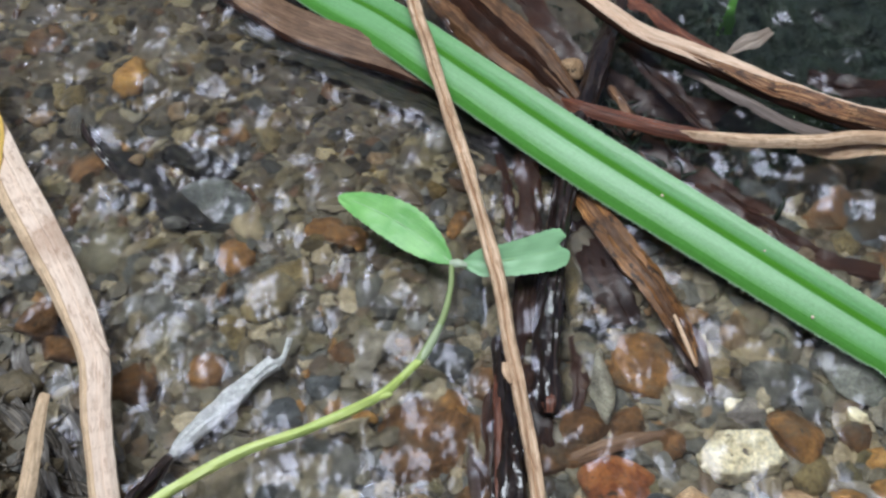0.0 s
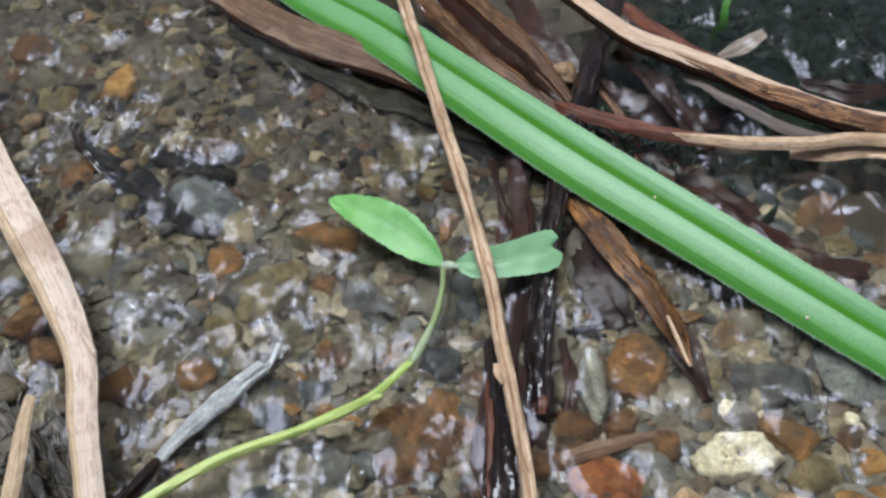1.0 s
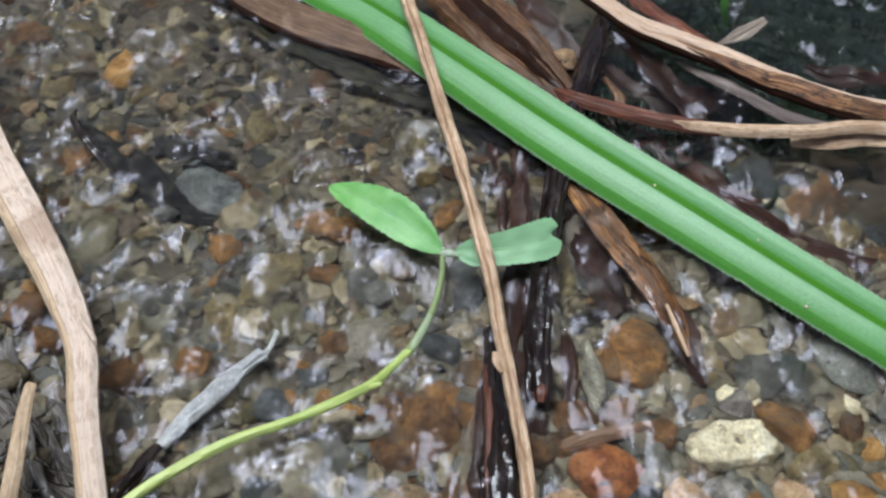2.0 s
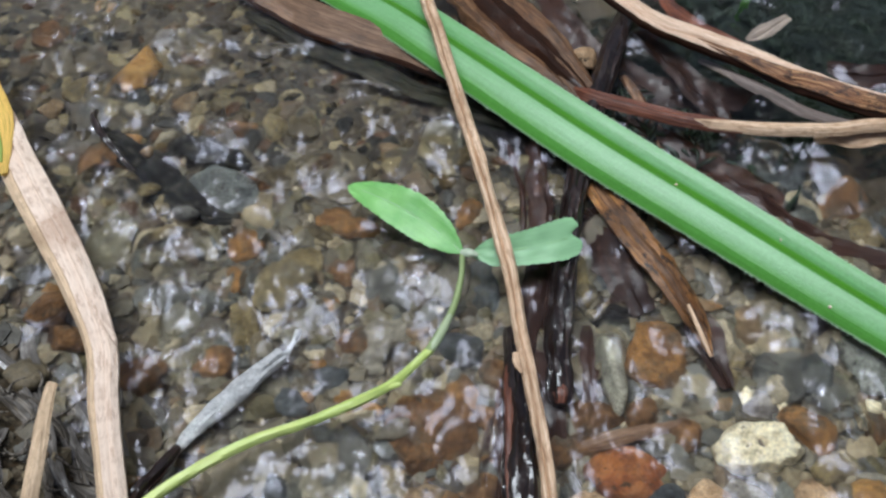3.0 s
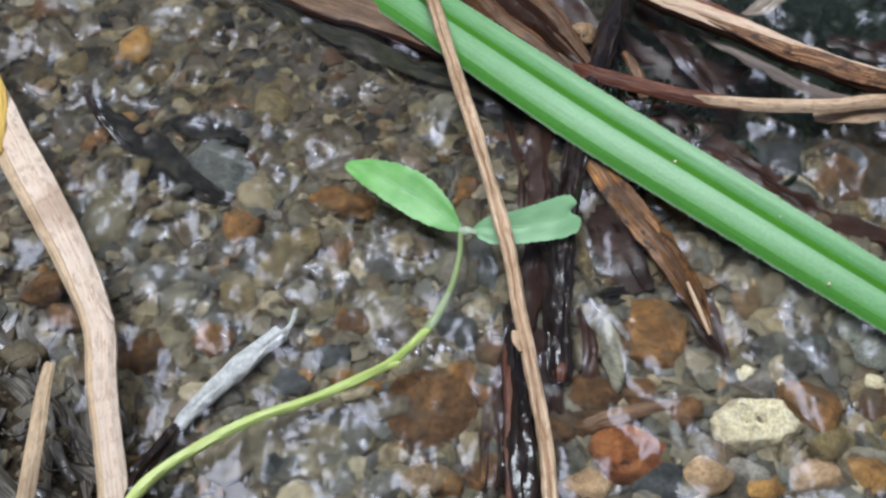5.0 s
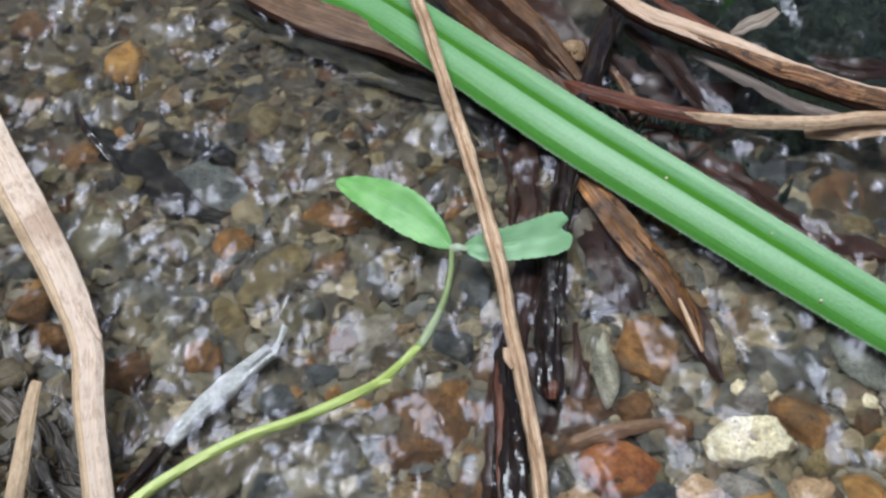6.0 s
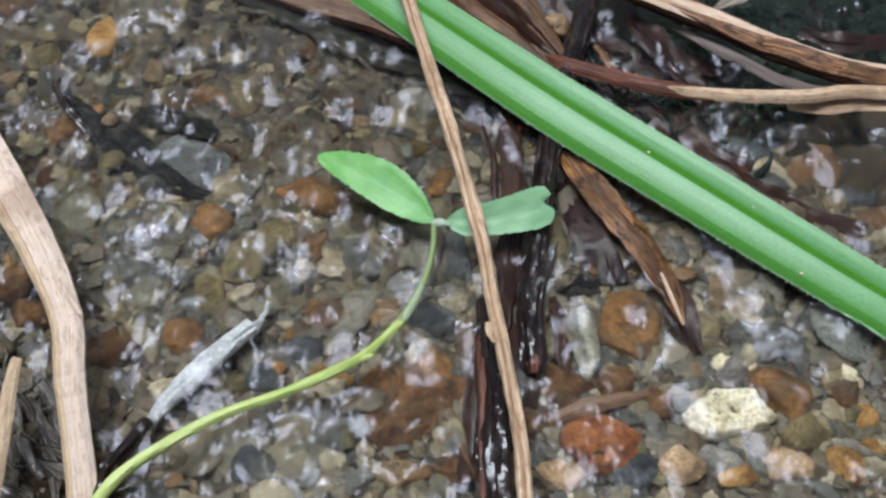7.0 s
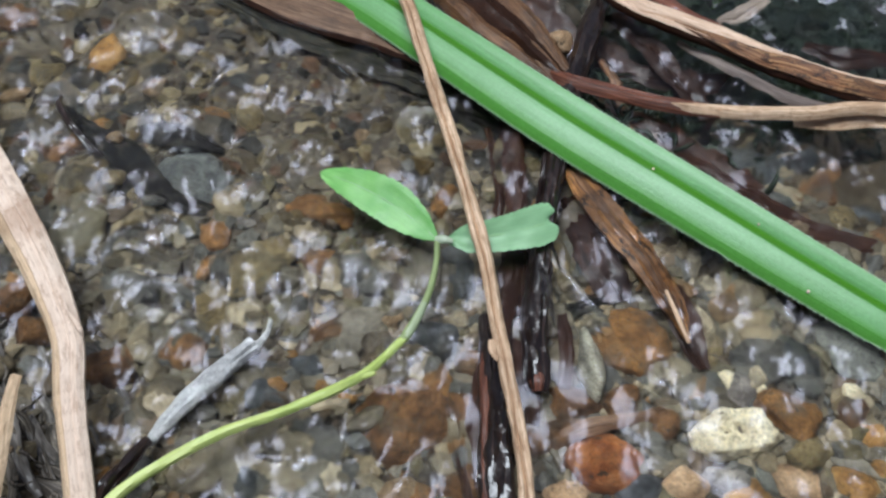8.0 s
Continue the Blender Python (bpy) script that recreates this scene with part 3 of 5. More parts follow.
cream_stone()
bed_stone((0.0523, -0.0431, 0.0052), (0.45, 1.0, 0.6), 25, "grit", 14, "dark grit lodged in the cream stone's pit")
bed_stone((0.0272, -0.0482, 0.0030), (7.4, 5.2, 4.5), -6, "rust", 7, "wet rust-red rounded stone")
bed_stone((0.0352, -0.0244, 0.0020), (7.6, 8.2, 4.2), 20, "orange", 3, "rough rust-orange stone under water")
bed_stone((0.0633, -0.0389, 0.0020), (6.2, 5.0, 3.8), -15, "orange", 4, "reddish brown pitted stone")
bed_stone((0.0651, -0.0460, 0.0020), (5.4, 4.0, 3.0), 10, "olive", 5, "olive grey pebble beside cream stone")
bed_stone((0.0766, -0.0256, 0.0020), (6.8, 7.4, 3.6), 30, "slab", 6, "smooth grey stone under water")
bed_stone((-0.0478, 0.0016, 0.0010), (3.8, 4.6, 3.0), 0, "orange", 7, "orange-brown pebble with dark pits")
bed_stone((-0.0482, -0.0068, 0.0010), (1.7, 1.7, 1.6), 0, "orange", 8, "tiny orange pebble")
bed_stone((-0.0363, -0.0069, 0.0010), (4.6, 9.0, 3.0), -32, "olive", 9, "olive tan elongated stone")
bed_stone((-0.0267, 0.0086, 0.0010), (8.0, 3.4, 2.8), -20, "orange", 10, "flat rust-orange stone lying aslant")
bed_stone((0.0000, 0.0104, 0.0010), (2.5, 4.0, 2.4), -20, "orange", 11, "small orange-brown pebble")
bed_stone((-0.0074, -0.0408, 0.0010), (8.6, 8.2, 3.6), 25, "brown", 12, "large brown stone with ochre patches")
bed_stone((-0.0009, -0.0332, 0.0010), (4.0, 3.4, 2.8), -30, "orange", 13, "small reddish orange stone")
bed_stone((0.0033, -0.0078, 0.0010), (4.4, 6.2, 2.6), 15, "blue", 14, "blue-grey flat pebble")
bed_stone((-0.0017, -0.0233, 0.0010), (4.3, 4.2, 2.5), 0, "blue", 15, "dark blue-grey stone")
bed_stone((-0.0492, -0.0265, 0.0010), (2.8, 3.6, 2.4), 0, "orange", 16, "small orange pebble")
bed_stone((-0.0625, -0.0280, 0.0010), (5.6, 4.4, 2.8), 10, "brown", 17, "dark brown stone")
bed_stone((-0.0461, -0.0163, 0.0010), (3.2, 5.4, 2.4), 8, "olive", 18, "olive tan pebble")
bed_stone((-0.0786, 0.0541, 0.0020), (4.2, 7.4, 4.6), -8, "ochre", 22, "bright orange-brown stone")
bed_stone((0.0230, -0.0050, 0.0010), (2.0, 6.4, 2.2), 4, "olive", 20, "narrow tan stone beside a dark twig")
bed_stone((0.0270, -0.0301, 0.0030), (2.6, 8.0, 4.8), 6, "ivory", 21, "pale narrow stone beside the twig")
bed_stone((0.0419, -0.0523, 0.0020), (4.0, 3.6, 3.0), 0, "peach", 22, "orange tan pebble")
bed_stone((0.0496, -0.0517, 0.0020), (4.4, 2.8, 2.4), -12, "pale", 23, "pale grey pebble")
bed_stone((0.0618, -0.0523, 0.0020), (5.0, 3.2, 2.8), 5, "peach", 24, "tan pebble")
bed_stone((0.0333, -0.0537, 0.0020), (4.8, 3.0, 2.6), 0, "blue", 25, "dark blue-grey pebble")
bed_stone((0.0705, -0.0533, 0.0020), (4.2, 3.6, 3.0), -20, "ochre", 26, "orange pebble")
bed_stone((-0.0334, -0.0342, 0.0010), (3.9, 3.3, 2.2), 15, "blue", 27, "blue-grey stone")
bed_stone((-0.0263, -0.0288, 0.0010), (3.3, 3.0, 2.2), -20, "blue", 28, "dark blue-grey pebble")
bed_stone((-0.0203, -0.0210, 0.0010), (5.2, 4.0, 2.4), 10, "brown", 29, "brown pebble")
bed_stone((-0.0165, -0.0068, 0.0010), (5.0, 4.5, 2.2), 20, "grey", 30, "grey stone under water")
bed_stone((-0.0093, -0.0530, 0.0010), (5.4, 3.0, 2.6), 0, "tan", 31, "pinkish tan pebble")
bed_stone((-0.0228, -0.0465, 0.0010), (6.2, 4.8, 2.6), 15, "grey", 32, "grey stone")
bed_stone((-0.0335, -0.0508, 0.0010), (3.7, 3.2, 2.2), -15, "blue", 33, "blue-grey stone")
bed_stone((-0.0603, -0.0130, 0.0010), (3.3, 3.6, 2.0), 0, "grey", 34, "grey pebble")
bed_stone((-0.0823, 0.0255, 0.0010), (4.4, 5.0, 2.4), 0, "brown", 35, "dark brown pebble")
bed_stone((-0.0445, 0.0358, 0.0010), (4.0, 4.6, 2.6), 12, "olive", 0, "olive tan pebble")
bed_stone((-0.0104, -0.0182, 0.0010), (3.0, 2.6, 2.2), 0, "tan", 3, "small tan pebble")
bed_stone((-0.0260, -0.0041, 0.0010), (3.2, 3.4, 2.2), 0, "brown", 6, "brown pebble")
bed_stone((0.0600, -0.0282, 0.0010), (4.8, 5.6, 2.4), 0, "grey", 9, "grey pebble")
bed_stone((0.0554, -0.0176, 0.0010), (2.6, 4.0, 2.2), 0, "tan", 12, "small tan pebble")
bed_stone((0.0296, -0.0062, 0.0010), (3.3, 4.6, 2.0), 0, "blue", 15, "slate grey pebble")
bed_stone((0.0273, 0.0524, 0.0110), (2.8, 2.9, 2.6), 20, "peach", 18, "small tan block of stone")
bed_stone((0.0803, 0.0143, 0.0010), (6.4, 6.0, 2.6), 0, "brown", 21, "brown stone under water")
bed_stone((0.0702, 0.0191, 0.0010), (6.4, 5.0, 2.4), 0, "blue", 24, "grey stone under water")
bed_stone((-0.1042, 0.0677, 0.0010), (5.0, 6.0, 2.6), 30, "brown", 27, "brown stone")
bed_stone((-0.0927, 0.0482, 0.0010), (5.0, 4.2, 2.4), 0, "olive", 30, "olive brown stone")
bed_stone((0.0640, 0.0225, 0.0010), (5.4, 4.2, 2.6), 15, "blue", 4, "slate grey stone under the straws")
bed_stone((0.0745, 0.0245, 0.0010), (4.2, 3.6, 2.4), -10, "blue", 7, "slate grey stone under the straws")
bed_stone((0.0850, 0.0190, 0.0010), (5.0, 4.0, 2.2), 30, "blue", 16, "dark grey stone under the straws")
bed_stone((0.0915, 0.0105, 0.0010), (4.6, 3.8, 2.4), 0, "blue", 19, "dark blue-grey stone under water")
bed_stone((0.0835, 0.0060, 0.0010), (3.8, 3.2, 2.4), 20, "olive", 25, "olive grey stone under water")
bed_stone((0.0905, 0.0010, 0.0010), (4.0, 3.6, 2.2), -15, "brown", 31, "dark brown stone under water")
bed_stone((0.0700, 0.0100, 0.0010), (4.2, 3.4, 2.2), 10, "murk", 34, "murky slate-grey stone beside the sedge")
bed_stone((0.0747, -0.0380, 0.0020), (3.6, 4.0, 2.4), 0, "brown", 33, "brown pebble")
bed_stone((0.0550, -0.0345, 0.0020), (3.6, 3.2, 2.8), 0, "pale", 35, "pale cream lumpy pebble")
bed_stone((0.0755, -0.0348, 0.0020), (2.4, 2.0, 1.8), 15, "cream", 2, "small cream pebble")
bed_stone((0.0528, -0.0319, 0.0020), (2.4, 2.2, 1.8), 30, "cream", 5, "small cream lump of limestone")
bed_stone((0.0579, -0.0331, 0.0020), (1.9, 1.7, 1.6), 0, "cream", 8, "small cream lump of limestone")
bed_stone((0.0654, -0.0282, 0.0010), (3.0, 3.6, 2.2), 20, "blue", 11, "slate grey pebble")
bed_stone((0.0511, -0.0270, 0.0010), (2.4, 3.4, 2.0), -20, "olive", 14, "olive grey pebble")
bed_stone((0.0213, -0.0421, 0.0010), (5.0, 3.0, 2.4), 10, "brown", 17, "brown pebble beside the rust-red stone")
bed_stone((0.0391, -0.0404, 0.0010), (3.4, 2.8, 2.2), 0, "brown", 20, "dark brown pebble")
bed_stone((-0.0183, -0.0353, 0.0010), (2.2, 1.6, 1.6), 0, "ochre", 23, "tiny ochre pebble")
bed_stone((-0.0327, -0.0062, 0.0010), (1.2, 4.0, 1.4), 55, "tan", 26, "narrow tan stone splinter")
bed_stone((-0.0409, 0.0045, 0.0010), (2.6, 1.6, 1.4), -30, "pale", 29, "small pale pebble")
bed_stone((-0.0665, 0.0437, 0.0010), (3.0, 3.2, 1.8), 0, "tan", 32, "tan pebble")
bed_stone((-0.0528, 0.0349, 0.0010), (3.4, 2.2, 1.8), -5, "orange", 0, "small orange pebble")
bed_stone((-0.0990, 0.0418, 0.0010), (3.4, 3.0, 1.8), 0, "tan", 3, "tan pebble")
bed_stone((-0.0183, 0.0298, 0.0010), (2.2, 1.8, 1.6), 0, "tan", 6, "small tan pebble")
bed_stone((-0.0639, 0.0037, 0.0010), (3.4, 2.2, 1.8), 0, "olive", 9, "olive pebble")
bed_stone((-0.0048, -0.0538, 0.0010), (3.0, 2.4, 2.0), 0, "orange", 12, "orange-brown pebble")
bed_stone((0.0055, -0.0282, 0.0010), (3.0, 3.4, 2.2), 0, "brown", 15, "dark brown pebble")
bed_stone((0.0040, -0.0367, 0.0010), (3.6, 4.4, 2.4), 10, "brown", 19, "dark brown pebble")
bed_stone((0.0031, -0.0518, 0.0010), (3.8, 3.4, 2.4), 0, "brown", 22, "dark brown pebble")
bed_stone((0.0721, -0.0455, 0.0010), (2.6, 2.8, 1.8), 0, "grey", 18, "grey pebble")
bed_stone((0.0761, -0.0498, 0.0010), (2.8, 2.2, 1.8), 0, "ochre", 21, "ochre pebble")
bed_stone((0.0517, -0.0541, 0.0010), (4.2, 2.6, 2.6), 10, "ochre", 5, "orange tan pebble")
bed_stone((0.0156, -0.0427, 0.0010), (4.6, 3.8, 2.6), 15, "brown", 8, "dark brown pebble beside the stalk")
bed_stone((0.0227, -0.0371, 0.0010), (5.2, 3.4, 2.6), -10, "brown", 11, "dark brown flat pebble")
bed_stone((0.0322, -0.0362, 0.0010), (5.0, 2.8, 2.4), 12, "brown", 14, "dark brown pebble below the orange stone")
bed_stone((0.0215, -0.0536, 0.0010), (4.2, 3.0, 2.4), 0, "peach", 17, "pinkish tan pebble")
bed_stone((0.0767, -0.0433, 0.0010), (3.2, 2.6, 2.2), 0, "ochre", 20, "small ochre pebble")
bed_stone((0.0556, -0.0518, 0.0010), (2.2, 2.8, 1.8), 0, "slab", 24, "pale grey pebble")
bed_stone((-0.0842, -0.0158, 0.0078), (5.2, 4.6, 5.0), 20, "brown", 3, "dark brown stone at the water's edge")
bed_stone((-0.0787, -0.0228, 0.0070), (3.8, 3.2, 4.2), -30, "brown", 26, "wet brown stone beside the reed")

# ---------- sedge blade ----------
M_TOP = [(-1.0, 0.03), (-0.85, 0.03), (-0.65, -0.01), (-0.42, -0.13), (-0.3, -0.09), (-0.15, 0.02), (-0.03, 0.10), (0.18, 0.10), (0.45, 0.04), (0.72, -0.06), (0.87, -0.15), (1.0, -0.27)]


def build_sedge():
    path = [(*p, w, w) for p, w in (
        ((-0.0850, 0.1560, 0.0030), 0.0058), ((-0.0443, 0.0927, 0.0090), 0.0063), ((-0.0168, 0.0657, 0.0115), 0.0065), ((0.0021, 0.0472, 0.0120), 0.0066), ((0.0262, 0.0243, 0.0120), 0.0067),
        ((0.0480, 0.0057, 0.0115), 0.0064), ((0.0677, -0.0111, 0.0110), 0.0060), ((0.0829, -0.0237, 0.0105), 0.0056), ((0.0963, -0.0335, 0.0095), 0.0053), ((0.150, -0.0650, 0.0040), 0.0040))]
    base = thing("sedge_blade", (path[0][0], path[0][1], 0.0), "fresh green sedge blade with a channelled midrib", "grass blade")
    up, twist = Vector((0.0, -0.10, 1.0)), 0.20
    halves = ((M_TOP[:4], BLADE, "upper_half", ""), (M_TOP[3:7], BLADE, "midrib", "green midrib channel with painted-in shade"),
              (M_TOP[6:10], BLADE, "lower_half", "lower half with sky sheen painted in"), (M_TOP[9:], BLADE, "margin", "green turned-down margin with painted-in shade"))
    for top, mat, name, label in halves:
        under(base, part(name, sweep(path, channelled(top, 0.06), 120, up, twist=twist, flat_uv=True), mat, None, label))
    # fine hairs along both margins, and a few pale grit specks on the face
    rows = spline(path, 500)

    def across_blade(k):
        p, q = Vector(rows[k][:3]), Vector(rows[k + 1][:3])
        t = (q - p).normalized()
        side = t.cross(up).normalized()
        turn = Matrix.Rotation(twist * k / 499, 3, t)
        return p, t, turn @ side, turn @ side.cross(t).normalized()

    rnd = random.Random(12)
    bm = bmesh.new()
    for i in range(20, 480):
        p, t, side, n = across_blade(i)
        for u, v in (M_TOP[0], M_TOP[-1], M_TOP[0], M_TOP[-1]):
            if rnd.random() < 0.7:
                w = rows[i][3]
                a = p + side * (u * w) + n * (v * w - 0.0001) + t * rnd.uniform(-0.0003, 0.0003)
                tip = a + side * (math.copysign(rnd.uniform(0.0002, 0.0006), u)) + t * rnd.uniform(0.0001, 0.0006)
                bm.faces.new([bm.verts.new(x) for x in (a - t * 0.00007, a + t * 0.00007, tip)])
    under(base, part("margin_hairs", bm, BLADE_PALE, None, "fine pale hairs along the margins"))
    for k, u in ((150, 0.3), (262, -0.2), (310, -0.5), (345, 0.66)):
        p, t, side, n = across_blade(k)
        v = float(np.interp(u, [x[0] for x in M_TOP], [x[1] for x in M_TOP]))
        bm = bmesh.new()
        bmesh.ops.create_icosphere(bm, subdivisions=1, radius=rnd.uniform(0.0002, 0.0004))
        bmesh.ops.translate(bm, verts=bm.verts, vec=p + side * (u * rows[k][3]) + n * (v * rows[k][3] + 0.0001))
        under(base, part("grit_speck", bm, STRAW_PALE, None, "pale speck of grit"))


build_sedge()


# ---------- dry stalks and straws ----------
def straw(name, rows, mat, label, category="straw", profile=None, count=70, rough=0.15, seed=1, up=(0, -0.3, 1), base_index=0, strips=()):
    """A stalk along rows of (place, half width, half height in mm); strips: (part name, upper line, material, label), side by side."""
    path = [(*p, w * K, h * K) for p, w, h in rows]
    b = path[base_index]
    base = thing(name, (b[0], b[1], b[2]), label, category, "dry plant litter")
    if strips:
        for part_name, top, part_mat, part_label in strips:
            under(base, part(part_name, sweep(path, channelled(top, 0.4), count, up, rough, seed), part_mat, None, part_label))
    else:
        under(base, part("stalk", sweep(path, profile or ridged(16, 0.12, 4), count, up, rough, seed), mat))
    return base


dry_stalk = straw("dry_stalk", (
    ((-0.0351, 0.1856, 0.0020), 1.53, 1.0), ((-0.0264, 0.1433, 0.0090), 1.53, 1.0), ((-0.0189, 0.1061, 0.0140), 1.53, 1.0), ((-0.0127, 0.0766, 0.0170), 1.53, 1.0), ((-0.0074, 0.0527, 0.0185), 1.57, 1.0), ((0.0007, 0.0188, 0.0180), 1.53, 1.0), ((0.0066, -0.0075, 0.0165), 1.44, 1.0),
    ((0.0102, -0.0296, 0.0140), 1.40, 1.0), ((0.0125, -0.0463, 0.0120), 1.35, 1.0), ((0.0136, -0.0578, 0.0100), 1.35, 0.9), ((0.0140, -0.0900, 0.002), 1.26, 0.9)), STRAW,
    "thin dry brown grass stalk folded lengthwise", "stalk", None, 170, 0.24, 2, strips=(
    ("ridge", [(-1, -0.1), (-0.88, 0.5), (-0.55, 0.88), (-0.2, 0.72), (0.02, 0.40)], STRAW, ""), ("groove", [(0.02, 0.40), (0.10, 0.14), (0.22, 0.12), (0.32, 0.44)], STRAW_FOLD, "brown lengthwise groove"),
    ("ridge", [(0.32, 0.44), (0.52, 0.74), (0.80, 0.55), (1, -0.1)], STRAW, "")))
flap = sweep([(*(0.0084, -0.0298, 0.0143), 0.0006, 0.0002), (*(0.0085, -0.0320, 0.0146), 0.0007, 0.0002), (*(0.0093, -0.0339, 0.0142), 0.0003, 0.0002)], ridged(8, 0, 1), 10)
under(dry_stalk, part("torn_flap", flap, STRAW))

reed = straw("dry_reed_leaf", (
    ((-0.1577, 0.1075, 0.0015), 3.2, 2.0), ((-0.1326, 0.0729, 0.0080), 3.7, 2.1), ((-0.1113, 0.0403, 0.0130), 3.9, 2.2), ((-0.0943, 0.0143, 0.0160), 4.0, 2.2), ((-0.0825, -0.0031, 0.0170), 3.9, 2.2), ((-0.0731, -0.0176, 0.0170), 3.4, 2.2), ((-0.0668, -0.0296, 0.0160), 2.9, 2.0),
    ((-0.0642, -0.0403, 0.0150), 2.7, 1.9), ((-0.0615, -0.0509, 0.0130), 2.6, 1.8), ((-0.0594, -0.0599, 0.0110), 2.5, 1.6), ((-0.0560, -0.0850, 0.003), 2.2, 1.2)), STRAW_PALE,
    "broad bleached dry reed leaf with a kink", "reed leaf", None, 110, 0.06, 5, strips=(
    ("outer_fold", [(-1, 0.0), (-0.62, 0.42), (-0.28, 0.30)], STRAW_PALE, ""),
    ("groove", [(-0.28, 0.30), (-0.23, 0.19), (-0.15, 0.18), (-0.08, 0.25)], STRAW_PALE, ""),
    ("middle_fold", [(-0.08, 0.25), (0.12, 0.36), (0.42, 0.42)], STRAW_PALE, ""),
    ("inner_fold", [(0.42, 0.42), (0.50, 0.27), (0.72, 0.33), (1, -0.1)], REED_TAN, "tan inner fold")))
fibre = sweep([(*(-0.0664, -0.0259, 0.0180), 0.0003, 0.0003), (*(-0.0637, -0.0293, 0.0185), 0.0005, 0.0004), (*(-0.0631, -0.0305, 0.0175), 0.0002, 0.0002)], ridged(8, 0, 1), 12)
under(reed, part("loose_fibre", fibre, STRAW_PALE, None, "torn pale fibre at the kink"))
sheath = sweep([(-0.1200, 0.0535, 0.0126, 0.0039, 0.0006), (-0.1113, 0.0403, 0.0142, 0.0039, 0.0006), (-0.1012, 0.0250, 0.0161, 0.0032, 0.0006), (-0.0952, 0.0100, 0.0168, 0.0007, 0.0004)], ridged(16, 0.08, 4), 40, (0, -0.3, 1), 0.1, 6)
under(reed, part("yellow_sheath", sheath, YELLOW_GREEN, None, "yellow-orange sheath at the top"))
patch = sweep([(-0.1115, 0.0370, 0.0150, 0.0006, 0.0005), (-0.1050, 0.0290, 0.0163, 0.0014, 0.0006), (-0.0990, 0.0185, 0.0170, 0.0010, 0.0005), (-0.0966, 0.0130, 0.0171, 0.0003, 0.0003)], ridged(12, 0.08, 3), 30, (0, -0.3, 1), 0.15, 8)
under(reed, part("green_patch", patch, SHEATH_GREEN, None, "green patch on the yellow sheath"))

straw("straw_stub", (((-0.0731, -0.0383, 0.0170), 1.0, 0.9), ((-0.0714, -0.0459, 0.0200), 1.25, 1.0), ((-0.0689, -0.0579, 0.0230), 1.3, 1.1), ((-0.0685, -0.0690, 0.0220), 1.3, 1.1)), REED_TAN,
      "short broken dry straw stub", count=30, seed=7, base_index=3)

stained = straw("stained_straw", (((0.0311, 0.0839, 0.0080), 2.6, 1.6), ((0.0442, 0.0638, 0.0110), 2.7, 1.6), ((0.0602, 0.0536, 0.0110), 2.9, 1.7), ((0.0781, 0.0431, 0.0100), 3.2, 1.7), ((0.0993, 0.0352, 0.0090), 3.1, 1.6),
      ((0.150, 0.0330, 0.003), 2.8, 1.4)), STRAW_MOTTLED, "thick dry straw stained dark brown", count=80, seed=11, base_index=5, strips=(
      ("pale_face", [(-1, 0.0), (-0.7, 0.42), (-0.35, 0.55), (-0.05, 0.45)], STRAW_MOTTLED, "pale mottled face of the straw"),
      ("stained_face", [(-0.05, 0.45), (0.15, 0.18), (0.4, 0.50), (0.7, 0.36)], STRAW_MOTTLED, "tan lower face of the straw"),
      ("dark_edge", [(0.7, 0.36), (0.86, 0.1), (1.0, -0.25)], DEAD_LEAF, "dark wet edge of the straw")))
stain_rows = [(*(0.0492, 0.0598, 0.0106), 0.0002, 0.0009), (*(0.0588, 0.0532, 0.0110), 0.0012, 0.0014), (*(0.0694, 0.0464, 0.0110), 0.0027, 0.0017), (*(0.0779, 0.0428, 0.0103), 0.0032, 0.00175), (*(0.0991, 0.0350, 0.0093), 0.0031, 0.00165), (0.150, 0.0330, 0.0033, 0.0028, 0.0014)]
under(stained, part("stained_end", sweep(stain_rows, channelled([(-0.55, 0.56), (-0.2, 0.58), (0.05, 0.40), (0.2, 0.30), (0.42, 0.56), (0.72, 0.40)], 0.3), 60, (0, -0.3, 1), 0.16, 11), STRAW_STAINED, None, "dark brown stained end of the straw"))
red_straw = straw("thin_red_straw", (((0.0231, 0.0447, 0.0070), 1.3, 1.0), ((0.0301, 0.0385, 0.0096), 1.7, 1.2), ((0.0435, 0.0336, 0.0096), 1.8, 1.2), ((0.0520, 0.0312, 0.0096), 1.7, 1.2), ((0.0603, 0.0293, 0.0100), 1.4, 1.0)), STRAW_RED,
      "thin curved straw, red-brown fading to tan", count=50, seed=13)
tan_half = sweep([(*(0.0436, 0.0339, 0.0096), 0.0003, 0.0004), (*(0.0507, 0.0313, 0.0100), 0.0009, 0.0008), (*(0.0579, 0.0296, 0.0101), 0.0013, 0.0010), (*(0.0676, 0.0286, 0.0102), 0.0015, 0.0011), (*(0.0801, 0.0288, 0.0100), 0.0015, 0.0011), (*(0.0980, 0.0306, 0.0090), 0.0016, 0.0011), (0.150, 0.0280, 0.003, 0.0016, 0.0011)],
                 ridged(16, 0.12, 4), 50, (0, -0.3, 1), 0.12, 14)
under(red_straw, part("tan_half", tan_half, STRAW, None, "dry tan half of the straw"))
straw("flat_straw", (((0.0769, 0.0291, 0.0060), 1.2, 0.5), ((0.0859, 0.0282, 0.0070), 1.6, 0.6), ((0.1026, 0.0288, 0.0060), 1.6, 0.6), ((0.160, 0.015, 0.001), 1.4, 0.6)), STRAW,
      "flat tan straw lying across the pool", count=40, seed=17, base_index=3)
